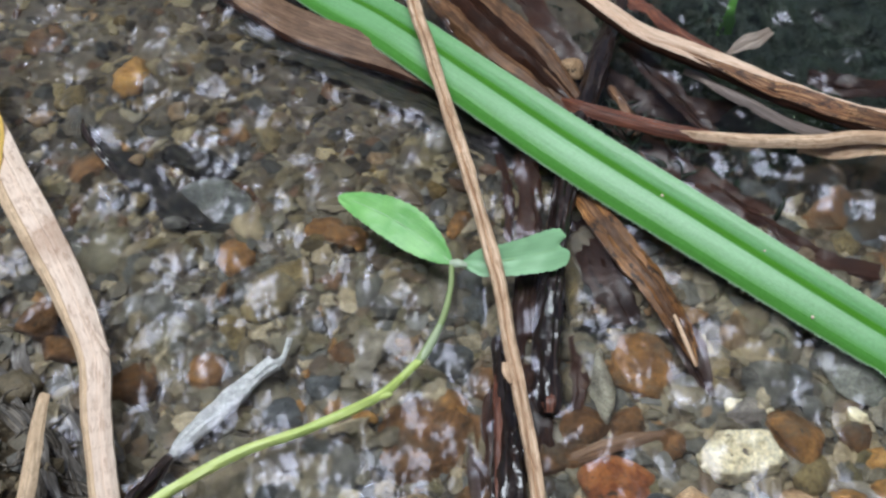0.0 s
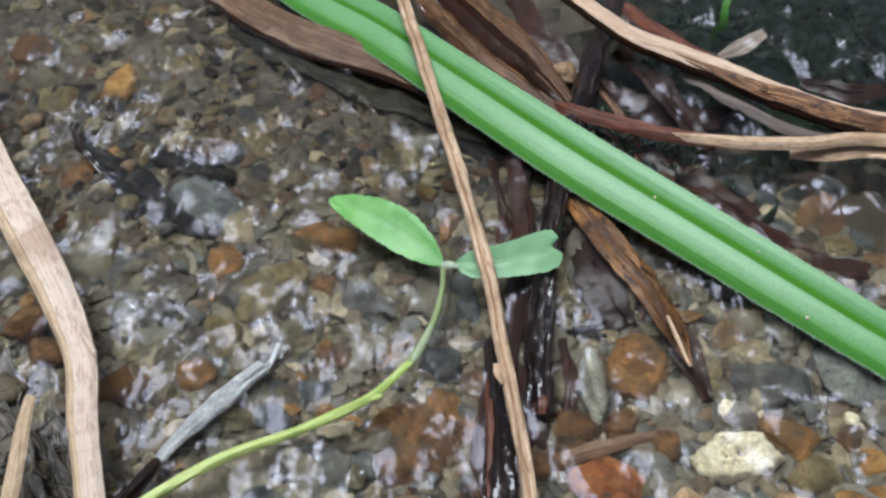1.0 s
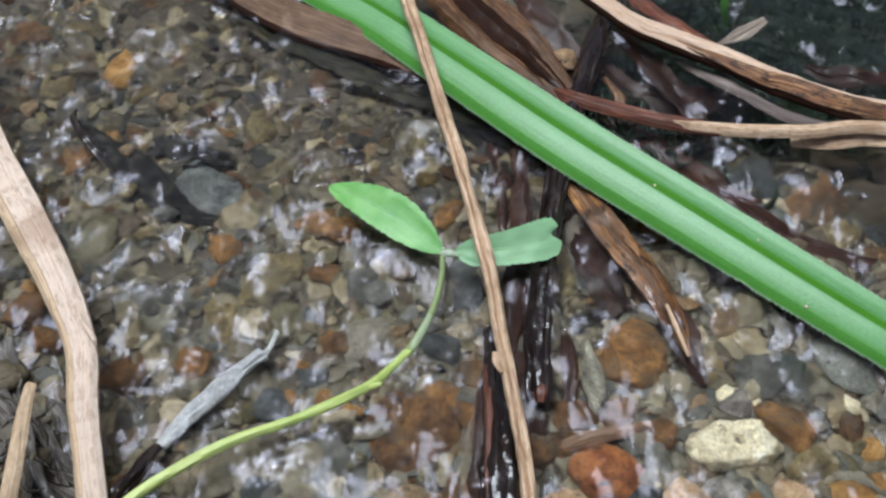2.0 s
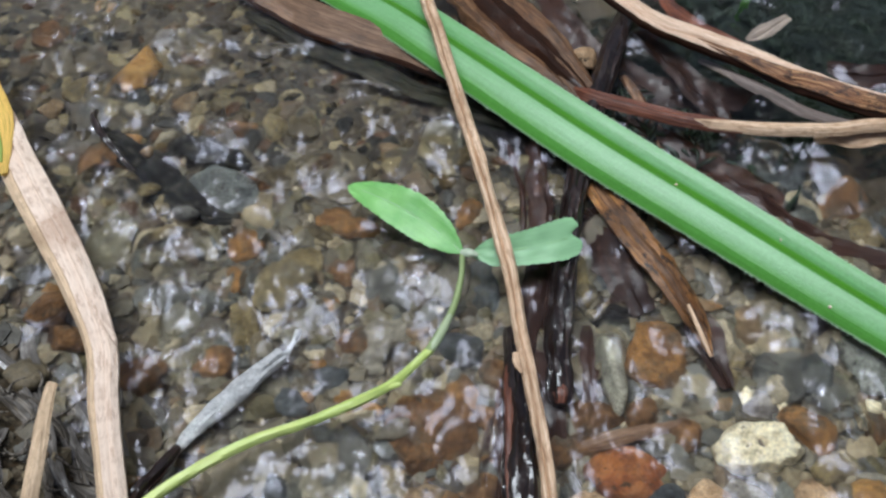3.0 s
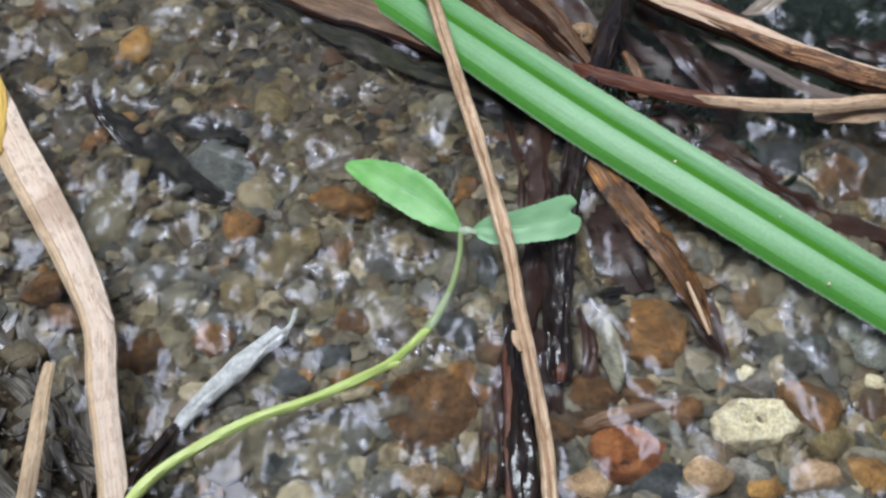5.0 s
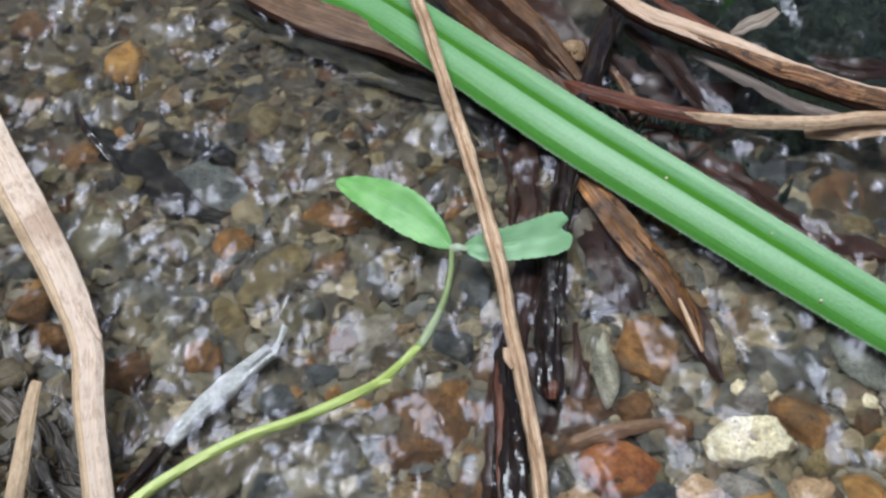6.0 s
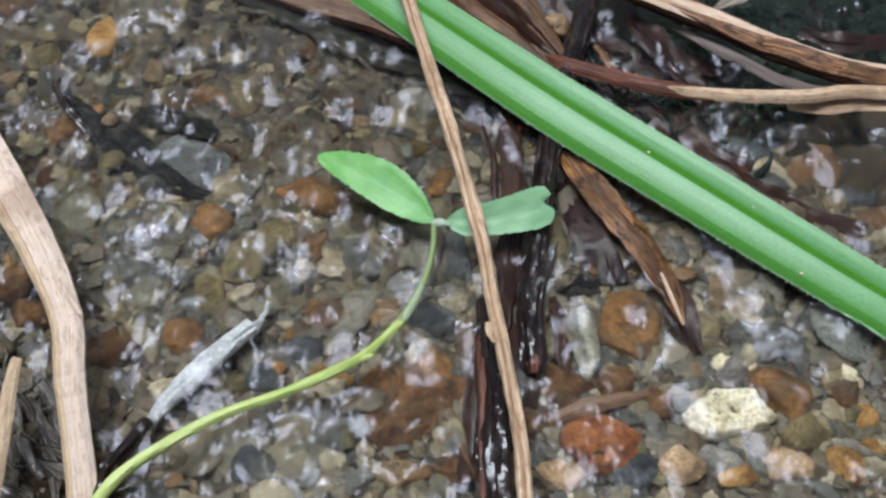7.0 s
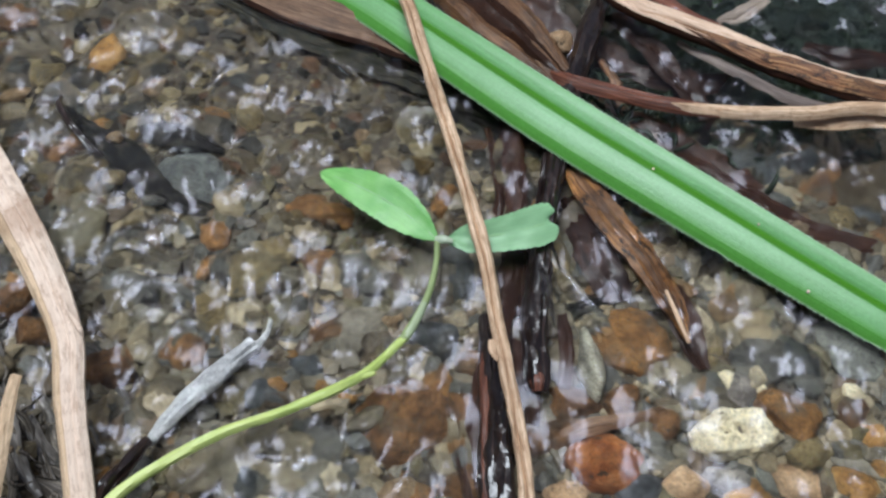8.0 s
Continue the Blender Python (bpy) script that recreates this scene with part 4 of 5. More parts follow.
straw("sunken_red_straw", (((0.0439, 0.0891, -0.0015), 1.7, 1.2), ((0.0554, 0.0693, 0.0045), 1.9, 1.3), ((0.0682, 0.0560, 0.0065), 1.5, 1.1), ((0.0757, 0.0509, 0.0045), 1.0, 0.8)), STRAW_RED,
      "dark red-brown straw half under water", count=40, seed=19)
straw("grey_straw", (((0.0554, 0.0550, 0.0055), 0.8, 0.6), ((0.0661, 0.0446, 0.0075), 1.3, 0.8), ((0.0773, 0.0356, 0.0075), 1.4, 0.8), ((0.0906, 0.0317, 0.0065), 1.0, 0.6)), STRAW_GREY,
      "thin greyish straw at the water's edge", count=40, seed=23)

# ---------- twigs ----------
grey_twig = straw("grey_twig", (((-0.0534, -0.0449, 0.0024), 0.8, 0.8), ((-0.0506, -0.0416, 0.0042), 1.4, 1.3), ((-0.0461, -0.0368, 0.0052), 2.0, 1.8), ((-0.0416, -0.0318, 0.0055), 2.15, 1.9), ((-0.0380, -0.0280, 0.0055), 1.7, 1.6),
                  ((-0.0356, -0.0256, 0.0053), 1.85, 1.6)), TWIG_GREY, "weathered pale grey twig with a splintered end", "twig", ridged(20, 0.0, 3), count=220, rough=0.20, seed=29)
hook = sweep([(*(-0.0366, -0.0264, 0.0046), 0.0009, 0.0008), (*(-0.0350, -0.0241, 0.0036), 0.0006, 0.0006), (*(-0.0340, -0.0220, 0.0040), 0.00045, 0.0005), (*(-0.0333, -0.0200, 0.0052), 0.00055, 0.0005)], ridged(8, 0.15, 3), 30, rough=0.5)
under(grey_twig, part("splintered_end", hook, TWIG_GREY, None, "thin bleached splinter"))
straw("black_twig_stub", (((-0.0527, -0.0447, 0.0050), 0.8, 0.8), ((-0.0544, -0.0500, 0.0080), 1.5, 1.3), ((-0.0566, -0.0556, 0.0095), 1.6, 1.4), ((-0.0570, -0.0640, 0.0105), 1.6, 1.4)), TWIG_DARK,
      "wet black broken twig", "twig", count=30, rough=0.5, seed=31)
long_twig = straw("black_twig", (((0.0444, 0.0876, 0.0005), 2.4, 2.2), ((0.0354, 0.0590, 0.0078), 2.5, 2.3), ((0.0291, 0.0387, 0.0076), 2.6, 2.3), ((0.0237, 0.0177, 0.0065), 2.7, 2.4), ((0.0195, -0.0046, 0.0065), 2.6, 2.4),
                  ((0.0171, -0.0230, 0.0065), 2.6, 2.4), ((0.0169, -0.0337, 0.0063), 2.4, 2.2), ((0.0169, -0.0362, 0.0056), 1.2, 1.2)), TWIG_DARK, "long wet black twig with a reddish cut end", "twig", ridged(28, 0.05, 5), count=200, rough=0.24, seed=37)
end = sweep([(*(0.0166, -0.0327, 0.0079), 0.0009, 0.0006), (*(0.0168, -0.0346, 0.0077), 0.0013, 0.0009), (*(0.0168, -0.0363, 0.0071), 0.0010, 0.0008)], ridged(10, 0.1, 3), 14, rough=0.3)
under(long_twig, part("cut_end", end, STRAW_RED, None, "reddish broken end"))
short_twig = straw("black_twig", (((0.0086, -0.0195, 0.0042), 1.6, 1.4), ((0.0089, -0.0303, 0.0066), 2.4, 2.0), ((0.0089, -0.0420, 0.0072), 2.8, 2.2), ((0.0087, -0.0536, 0.0074), 2.9, 2.2), ((0.0085, -0.0700, 0.004), 2.4, 2.2)), TWIG_DARK,
      "wet black twig half covered by water", "twig", ridged(28, 0.05, 5), count=120, rough=0.28, seed=41)
peel = sweep([(0.0076, -0.0260, 0.0066, 0.0004, 0.0004), (0.0074, -0.0340, 0.0082, 0.0008, 0.0006), (0.0070, -0.0450, 0.0086, 0.0008, 0.0006), (0.0068, -0.0600, 0.0078, 0.0006, 0.0005)], ridged(10, 0.1, 3), 50, rough=0.4, seed=5)
under(short_twig, part("bark_peel", peel, STRAW_RED, None, "reddish brown strip of peeling bark"))
straw("rotten_stem", (((0.0157, 0.0352, 0.0020), 2.0, 0.9), ((0.0156, 0.0144, 0.0040), 2.2, 1.0), ((0.0139, -0.0048, 0.0040), 2.2, 1.0), ((0.0105, -0.0230, 0.0035), 2.2, 1.0), ((0.0064, -0.0360, 0.0030), 1.8, 0.8), ((0.0053, -0.0554, 0.0030), 1.6, 0.8)), DEAD_LEAF,
      "dark rotten stem under the water", "stem", count=60, rough=0.4, seed=43)

# ---------- dead leaves ----------
FLATLEAF = channelled([(1, 0.0), (0.6, 0.20), (0.2, 0.05), (0.0, 0.18), (-0.3, 0.02), (-0.7, 0.22), (-1, 0.05)], 0.12)
brown_strip = straw("brown_leaf_strip", (((0.0253, 0.0199, 0.0055), 2.0, 2.0), ((0.0323, 0.0049, 0.0075), 3.0, 2.4), ((0.0391, -0.0072, 0.0075), 3.2, 2.4), ((0.0439, -0.0181, 0.0069), 2.2, 2.0), ((0.0461, -0.0258, 0.0055), 0.4, 0.4)), DEAD_STRIP,
      "tapering brown dead leaf strip", "dead leaf", None, 60, 0.22, 47, strips=(
    ("dark_edge", [(-1, 0.05), (-0.7, 0.22), (-0.42, 0.04)], DEAD_STRIP, ""), ("middle_fold", [(-0.42, 0.04), (-0.1, 0.2), (0.25, 0.05)], DEAD_LEAF_BROWN, "brown wet middle fold"),
    ("bright_edge", [(0.25, 0.05), (0.6, 0.22), (1, 0.0)], DEAD_STRIP, "")))
splinter = sweep([(*(0.0424, -0.0160, 0.0088), 0.0003, 0.0003), (*(0.0438, -0.0216, 0.0086), 0.00045, 0.0004), (*(0.0457, -0.0262, 0.0066), 0.0003, 0.0003)], ridged(10, 0.1, 3), 20, rough=0.3)
under(brown_strip, part("splinter", splinter, STRAW, None, "pale ragged splinter at the tip"))
straw("dead_reed_leaf", (((-0.0630, 0.0900, 0.0054), 4.8, 3.0), ((-0.0398, 0.0688, 0.0079), 4.8, 3.0), ((-0.0172, 0.0572, 0.0084), 4.2, 3.0), ((0.0008, 0.0470, 0.0084), 3.2, 2.4), ((0.0160, 0.0400, 0.0064), 2.0, 1.6)), DULL_BROWN,
      "broad wet brown dead reed leaf", "dead leaf", None, 60, 0.08, 53, strips=(
    ("upper_half", [(-1, 0.05), (-0.7, 0.22), (-0.3, 0.02), (0.0, 0.16)], DULL_BROWN, ""), ("lower_half", [(0.0, 0.16), (0.3, 0.05), (0.76, 0.16)], DULL_BROWN, ""), ("lower_edge", [(0.76, 0.16), (0.88, 0.06), (1, -0.1)], DEAD_LEAF, "darker lower edge")))
# no leaf of its own: a dark strip for the water's shadow along the reed leaf
straw("water_shade_strip", (((-0.0565, 0.0735, 0.0030), 1.2, 0.9), ((-0.0400, 0.0622, 0.0040), 2.0, 1.1), ((-0.0230, 0.0522, 0.0042), 2.5, 1.2), ((-0.0065, 0.0435, 0.0042), 2.8, 1.2), ((0.0095, 0.0350, 0.0038), 1.8, 0.9)), OLIVE_DARK,
      "dark olive strip for the shade at the water's edge", "dead leaf", FLATLEAF, 60, 0.4, 59)
straw("brown_bark_piece", (((-0.0034, 0.0874, 0.0070), 7.0, 4.0), ((0.0091, 0.0651, 0.0095), 7.6, 4.4), ((0.0193, 0.0514, 0.0095), 6.2, 4.0), ((0.0278, 0.0401, 0.0080), 3.0, 2.4)), DEAD_LEAF_BROWN,
      "wet brown fibrous piece of bark", "bark", None, 60, 0.1, 61, strips=(
    ("outer_strip", [(-1, 0.0), (-0.75, 0.2), (-0.45, 0.05)], DEAD_LEAF_BROWN, ""), ("middle_strip", [(-0.45, 0.05), (-0.3, -0.12), (-0.1, 0.2), (0.1, 0.22), (0.3, -0.05)], DEAD_LEAF, "dark fibrous strip"),
    ("inner_strip", [(0.3, -0.05), (0.5, 0.2), (0.8, 0.15), (1, -0.2)], DEAD_LEAF_BROWN, "")))
# the leaf's broad black body also stands in for the shadow behind its rim
black_leaf = straw("black_sunken_leaf", (((-0.0850, 0.0348, 0.0036), 0.8, 0.6), ((-0.0795, 0.0292, 0.0034), 2.7, 1.1), ((-0.0728, 0.0238, 0.0030), 4.4, 1.2), ((-0.0650, 0.0168, 0.0028), 4.6, 1.2), ((-0.0578, 0.0106, 0.0028), 2.8, 1.1),
      ((-0.0507, 0.0078, 0.0024), 1.5, 0.9), ((-0.0452, 0.0080, 0.0014), 0.7, 0.6)), LEAF_BLACK, "curled rotten black leaf with the shadow behind its rim", "dead leaf", FLATLEAF, 60, 0.35, 67)
rim = sweep([(-0.0856, 0.0370, 0.0070, 0.0005, 0.0005), (-0.0848, 0.0335, 0.0084, 0.0007, 0.0008), (-0.0818, 0.0288, 0.0082, 0.0008, 0.0009), (-0.0775, 0.0240, 0.0070, 0.0007, 0.0008), (-0.0735, 0.0200, 0.0048, 0.0005, 0.0006)], ridged(12, 0.1, 3), 40, rough=0.3, seed=9)
under(black_leaf, part("curled_rim", rim, TWIG_DARK, None, "glossy black rim that stands out of the water"))
bed_stone((-0.0522, 0.0160, 0.0010), (9.6, 5.6, 3.4), -30, "murk", 13, "murky slate-grey stone beside the black leaf")
bed_stone((-0.0700, 0.0152, 0.0052), (2.4, 1.7, 1.6), 25, "olive", 11, "small olive pebble lodged on the black leaf")
bed_stone((-0.0605, 0.0092, 0.0050), (2.6, 1.8, 1.6), -20, "grey", 17, "small grey pebble lodged on the black leaf")
bed_stone((-0.0722, 0.0266, 0.0052), (1.8, 1.5, 1.4), 40, "tan", 20, "small tan pebble lodged on the black leaf")
straw("sunken_leaf_scrap", (((-0.0668, 0.0304, 0.0030), 0.6, 0.5), ((-0.0625, 0.0288, 0.0040), 2.4, 1.0), ((-0.0560, 0.0262, 0.0042), 3.1, 1.1), ((-0.0484, 0.0237, 0.0026), 1.0, 0.6)), LEAF_BLACK, "black rotten leaf scrap under water", "dead leaf", FLATLEAF, 40, 0.35, 73)
straw("tan_dead_leaf", (((0.0671, 0.0630, 0.0030), 0.6, 0.4), ((0.0725, 0.0653, 0.0052), 2.2, 0.9), ((0.0793, 0.0700, 0.0058), 1.1, 0.5)), SOAKED, "small tan dead leaf floating in the pool", "dead leaf", FLATLEAF, 30, 0.3, 79)
straw("red_brown_leaf_strip", (((0.0515, 0.0273, 0.0010), 2.0, 1.2), ((0.0616, 0.0136, 0.0024), 2.6, 1.4), ((0.0728, 0.0031, 0.0024), 2.6, 1.4), ((0.0883, -0.0021, 0.0010), 1.6, 1.0)), DEAD_LEAF, "dark brown leaf strip under water", "dead leaf", FLATLEAF, 40, 0.35, 83)


# ---------- litter in the pool and at its edge ----------
def litter(rows, mat, label, seed):
    straw("dead_leaf_strip" if "leaf" in label else "stem_piece", rows, mat, label, "dead leaf" if "leaf" in label else "stem", FLATLEAF if "leaf" in label else None, 40, 0.35, seed)


litter((((0.0317, 0.0639, -0.0020), 3.0, 1.4), ((0.0438, 0.0491, 0.0000), 4.2, 1.8), ((0.0596, 0.0459, -0.0010), 3.4, 1.6), ((0.0739, 0.0490, -0.0030), 1.6, 1.0)), PEAT_LEAF, "peaty brown rotten leaf sunk in the pool", 91)
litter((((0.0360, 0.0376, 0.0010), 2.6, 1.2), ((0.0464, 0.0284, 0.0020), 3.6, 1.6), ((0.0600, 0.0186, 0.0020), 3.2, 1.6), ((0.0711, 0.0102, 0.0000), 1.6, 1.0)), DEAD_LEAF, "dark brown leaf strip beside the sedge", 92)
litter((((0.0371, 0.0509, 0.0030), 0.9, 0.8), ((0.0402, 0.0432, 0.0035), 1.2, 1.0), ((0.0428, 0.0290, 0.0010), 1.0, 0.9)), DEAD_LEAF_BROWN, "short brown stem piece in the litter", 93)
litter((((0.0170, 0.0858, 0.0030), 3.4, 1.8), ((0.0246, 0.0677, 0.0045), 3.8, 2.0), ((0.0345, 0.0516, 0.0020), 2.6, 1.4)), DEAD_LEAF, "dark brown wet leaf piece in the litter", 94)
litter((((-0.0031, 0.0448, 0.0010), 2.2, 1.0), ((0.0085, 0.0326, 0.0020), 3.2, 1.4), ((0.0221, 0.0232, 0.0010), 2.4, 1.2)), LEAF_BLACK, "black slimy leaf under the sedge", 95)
# thin dark strip that imitates an upright reflection on the water
litter((((0.0097, 0.0301, 0.0020), 0.7, 0.6), ((0.0117, 0.0134, 0.0030), 0.9, 0.8), ((0.0103, -0.0010, 0.0020), 0.7, 0.6)), DEAD_LEAF, "thin dark strip for a reflection in the water", 96)
litter((((0.0178, 0.0139, 0.0020), 0.9, 0.8), ((0.0163, -0.0046, 0.0036), 1.0, 0.8), ((0.0146, -0.0186, 0.0020), 0.8, 0.7)), DEAD_LEAF, "thin dark stem beside the twig", 97)
litter((((0.0421, -0.0075, 0.0010), 0.8, 0.6), ((0.0456, -0.0205, 0.0036), 3.2, 1.1), ((0.0487, -0.0310, 0.0020), 1.4, 0.7)), DEAD_LEAF, "dark leaf splinter on the gravel", 98)
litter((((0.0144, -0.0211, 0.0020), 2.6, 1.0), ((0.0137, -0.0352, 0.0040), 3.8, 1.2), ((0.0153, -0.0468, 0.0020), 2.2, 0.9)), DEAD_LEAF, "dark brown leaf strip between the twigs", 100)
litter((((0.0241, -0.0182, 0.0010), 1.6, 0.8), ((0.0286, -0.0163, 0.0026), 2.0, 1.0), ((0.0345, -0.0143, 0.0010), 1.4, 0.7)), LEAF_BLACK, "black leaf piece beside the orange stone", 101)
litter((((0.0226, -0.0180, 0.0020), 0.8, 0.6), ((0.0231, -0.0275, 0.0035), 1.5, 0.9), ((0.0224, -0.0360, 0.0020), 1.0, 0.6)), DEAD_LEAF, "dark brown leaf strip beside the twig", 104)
# added dark strip that stands in for the deep shade below the sedge
litter((((0.0262, 0.0120, 0.0010), 2.2, 1.0), ((0.0296, 0.0010, 0.0034), 4.2, 1.2), ((0.0318, -0.0080, 0.0036), 4.6, 1.2), ((0.0345, -0.0150, 0.0020), 2.6, 1.0)), PEAT_LEAF, "dark strip for the shade between the twig and the brown leaf", 105)
litter((((0.0195, -0.0439, 0.0025), 0.9, 0.6), ((0.0272, -0.0420, 0.0040), 1.4, 0.8), ((0.0381, -0.0389, 0.0020), 0.8, 0.5)), DULL_BROWN, "thin brown stem lying among the stones", 99)


def leaf_litter(rows, mat, label, seed):
    straw("dead_leaf_strip", rows, mat, label, "dead leaf", FLATLEAF, 40, 0.3, seed)


leaf_litter((((0.0861, 0.0547, 0.0030), 2.0, 1.2), ((0.0957, 0.0503, 0.0040), 3.0, 1.4), ((0.1098, 0.0514, 0.0020), 1.6, 1.0)), PEAT_LEAF, "peaty brown rotten leaf in the pool", 113)
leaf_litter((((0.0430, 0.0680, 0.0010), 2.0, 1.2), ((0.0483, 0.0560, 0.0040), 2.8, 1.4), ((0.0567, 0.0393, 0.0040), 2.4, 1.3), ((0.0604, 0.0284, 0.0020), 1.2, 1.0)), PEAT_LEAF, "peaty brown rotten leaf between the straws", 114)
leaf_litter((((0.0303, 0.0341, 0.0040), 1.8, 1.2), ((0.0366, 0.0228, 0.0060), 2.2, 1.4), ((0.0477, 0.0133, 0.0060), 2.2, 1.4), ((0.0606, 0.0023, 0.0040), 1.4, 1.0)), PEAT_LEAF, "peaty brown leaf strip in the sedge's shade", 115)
leaf_litter((((0.0131, 0.0608, 0.0080), 1.6, 1.4), ((0.0206, 0.0500, 0.0090), 1.8, 1.5), ((0.0289, 0.0365, 0.0080), 1.4, 1.2)), DEAD_LEAF_BROWN, "brown leaf strip over the bark", 116)
rnd_bank = random.Random(77)
for i in range(64):   # rotten leaf shreds and fine stems lying down the bank
    x, y = rnd_bank.uniform(-0.100, -0.060), rnd_bank.uniform(-0.066, -0.018)
    if -x * 0.9 - y * 0.8 < 0.082:
        x -= 0.012
    a = radians(rnd_bank.uniform(-70, -30))
    length, w = rnd_bank.uniform(0.010, 0.022), rnd_bank.uniform(0.9, 3.0)
    rows = []
    for f in (-0.5, -0.15, 0.2, 0.5):
        ang = a + f * rnd_bank.uniform(-0.5, 0.5)
        px, py = x + math.cos(ang) * length * f, y + math.sin(ang) * length * f
        rows.append(((px, py, bed_height(px, py) + 0.0002 + 0.0016 * (0.5 - abs(f)) + rnd_bank.uniform(0, 0.0006)), w * (1.1 - 1.5 * abs(f)), 1.1 * w * (1.1 - 1.3 * abs(f))))
    mat, label = ((BANK_SHRED, "grey rotten leaf shred on the bank"), (ROOT, "wet dull brown leaf shred on the bank"), (BANK_SHRED, "grey rotten leaf shred on the bank"), (BANK_SHRED, "grey rotten leaf shred on the bank"), (ROOT, "wet dull brown leaf shred on the bank"), (BANK_SHRED, "grey rotten leaf shred on the bank"))[i % 6]
    straw("leaf_shred", rows, mat, label, "dead leaf", FLATLEAF, 24, 0.4, 120 + i)


def fronds(name, centre, spread, count, mat, length, radius, label, category, seed, flat=0.35):
    """A mat of many thin strands lying on the bed."""
    rnd = random.Random(seed)
    verts, faces = [], []
    for _ in range(count):
        x, y = rnd.gauss(centre[0], spread[0]), rnd.gauss(centre[1], spread[1])
        z = bed_height(x, y) + rnd.uniform(0, 0.004)
        a = rnd.uniform(0, 2 * math.pi)
        bend, lift = rnd.uniform(-1.2, 1.2), rnd.uniform(0.0, flat)
        n0, k = len(verts), 7
        for i in range(k):
            f = i / (k - 1)
            r = radius * (1 - 0.75 * f) * rnd.uniform(0.8, 1.2)
            h = length * f
            ang = a + bend * f
            p = Vector((x + math.cos(ang) * h, y + math.sin(ang) * h, z + lift * length * math.sin(f * 2.2)))
            side = Vector((-math.sin(ang), math.cos(ang), 0))
            for c in range(4):
                t = c * math.pi / 2
                verts.append(tuple(p + side * (r * math.cos(t)) + Vector((0, 0, r * math.sin(t)))))
        for i in range(k - 1):
            for c in range(4):
                faces.append((n0 + i * 4 + c, n0 + i * 4 + (c + 1) % 4, n0 + i * 4 + 4 + (c + 1) % 4, n0 + i * 4 + 4 + c))
    me = bpy.data.meshes.new(name)
    me.from_pydata(verts, [], faces)
    uv = me.uv_layers.new(name="UVMap")
    co = np.array(verts)
    for l in me.loops:
        uv.data[l.index].uv = (co[l.vertex_index][0], co[l.vertex_index][1])
    for poly in me.polygons:
        poly.use_smooth = True
    me.materials.append(mat)
    tagged(new(name, me), label, category, kind="stuff")


# two mats of strands added to darken the pool like its green reflections
fronds("moss", (0.094, 0.076), (0.024, 0.017), 2600, POOL_DARK, 0.006, 0.0008, "dark green strands for the deep pool's dark reflections", "moss", 3, 0.8)
fronds("moss", (0.058, 0.050), (0.016, 0.010), 1300, POOL_DARK, 0.005, 0.0008, "dark green strands added to darken the pool between straws", "moss", 6, 0.6)
fronds("root_mat", (-0.088, -0.048), (0.010, 0.013), 110, ROOT, 0.0040, 0.0005, "dark wet mat of fine roots on the bank", "roots", 4, 0.3)
straw("grass_shoot", (((0.0698, 0.0755, -0.0060), 0.8, 0.3), ((0.0702, 0.0768, 0.0040), 1.1, 0.4), ((0.0716, 0.0805, 0.0090), 0.8, 0.3), ((0.0758, 0.0891, 0.0110), 0.2, 0.2)), GRASS_GREEN, "young green grass shoot in the pool", "grass", FLATLEAF, 24, 0.05, 90)

# ---------- seedling ----------
def leaf_mesh(start, end, half_width, up, notch=0.0, droop=0.0012, seed=0, shape=0.55, bow=0.0):
    """A small toothed leaf with a midrib, from its base to its tip."""
    a, b, up = Vector(start), Vector(end), Vector(up)
    t = b - a
    length = t.length
    t.normalize()
    side = t.cross(up).normalized()
    n = side.cross(t).normalized()
    bm = bmesh.new()
    uvl = bm.loops.layers.uv.new("UVMap")
    ns, nv = 96, 12
    layers = []
    for lift in (0.00016, -0.00016):
        grid = []
        for i in range(ns + 1):
            s = i / ns
            w = half_width * (math.sin(math.pi * s ** shape) ** (0.85 - 0.30 * s) if 0 < s < 1 else 0.02)
            if notch:
                w = half_width * min(1.0, 0.58 + 0.50 * s) * min(1.0, 0.16 + (s / 0.20) ** 0.8) * (1.0 if s < 0.8 else 1 - 0.12 * ((s - 0.8) / 0.2) ** 2)
            row = []
            for j in range(nv + 1):
                v = -1 + 2 * j / nv
                tooth = 1 + (0.022 * math.sin(s * 105 + 3 * noise.noise(Vector((s * 9, v, seed)))) + 0.05 * noise.noise(Vector((s * 16, v * 3, seed + 4.0)))) * (abs(v) > 0.95)
                run = s * length
                if notch:
                    run *= 1 - notch * max(0.0, 1 - abs(v + 0.1) * 2.6) * s ** 8 - 0.10 * max(0.0, abs(v) - 0.6) * s ** 4
                z = lift + 0.0006 * abs(v) * math.sin(math.pi * s) - droop * (2 * s - 1) ** 2 + 0.00025 * noise.noise(Vector((s * 6, v * 2, seed)))
                row.append((bm.verts.new(a + t * run + side * (v * w * tooth + bow * math.sin(math.pi * s)) + n * z), v * w, run))
            grid.append(row)
        layers.append(grid)

    def face(q):
        f = bm.faces.new([x[0] for x in q])
        for l, x in zip(f.loops, q):
            l[uvl].uv = (x[1], x[2])

    for k, g in enumerate(layers):
        for i in range(ns):
            for j in range(nv):
                q = [g[i][j], g[i][j + 1], g[i + 1][j + 1], g[i + 1][j]]
                face(q if k == 0 else q[::-1])
    g, h = layers
    for i in range(ns):
        for j in (0, nv):
            face([g[i][j], g[i + 1][j], h[i + 1][j], h[i][j]])
    for j in range(nv):
        for i in (0, ns):
            face([g[i][j], g[i][j + 1], h[i][j + 1], h[i][j]])
    bmesh.ops.recalc_face_normals(bm, faces=bm.faces)
    return bm


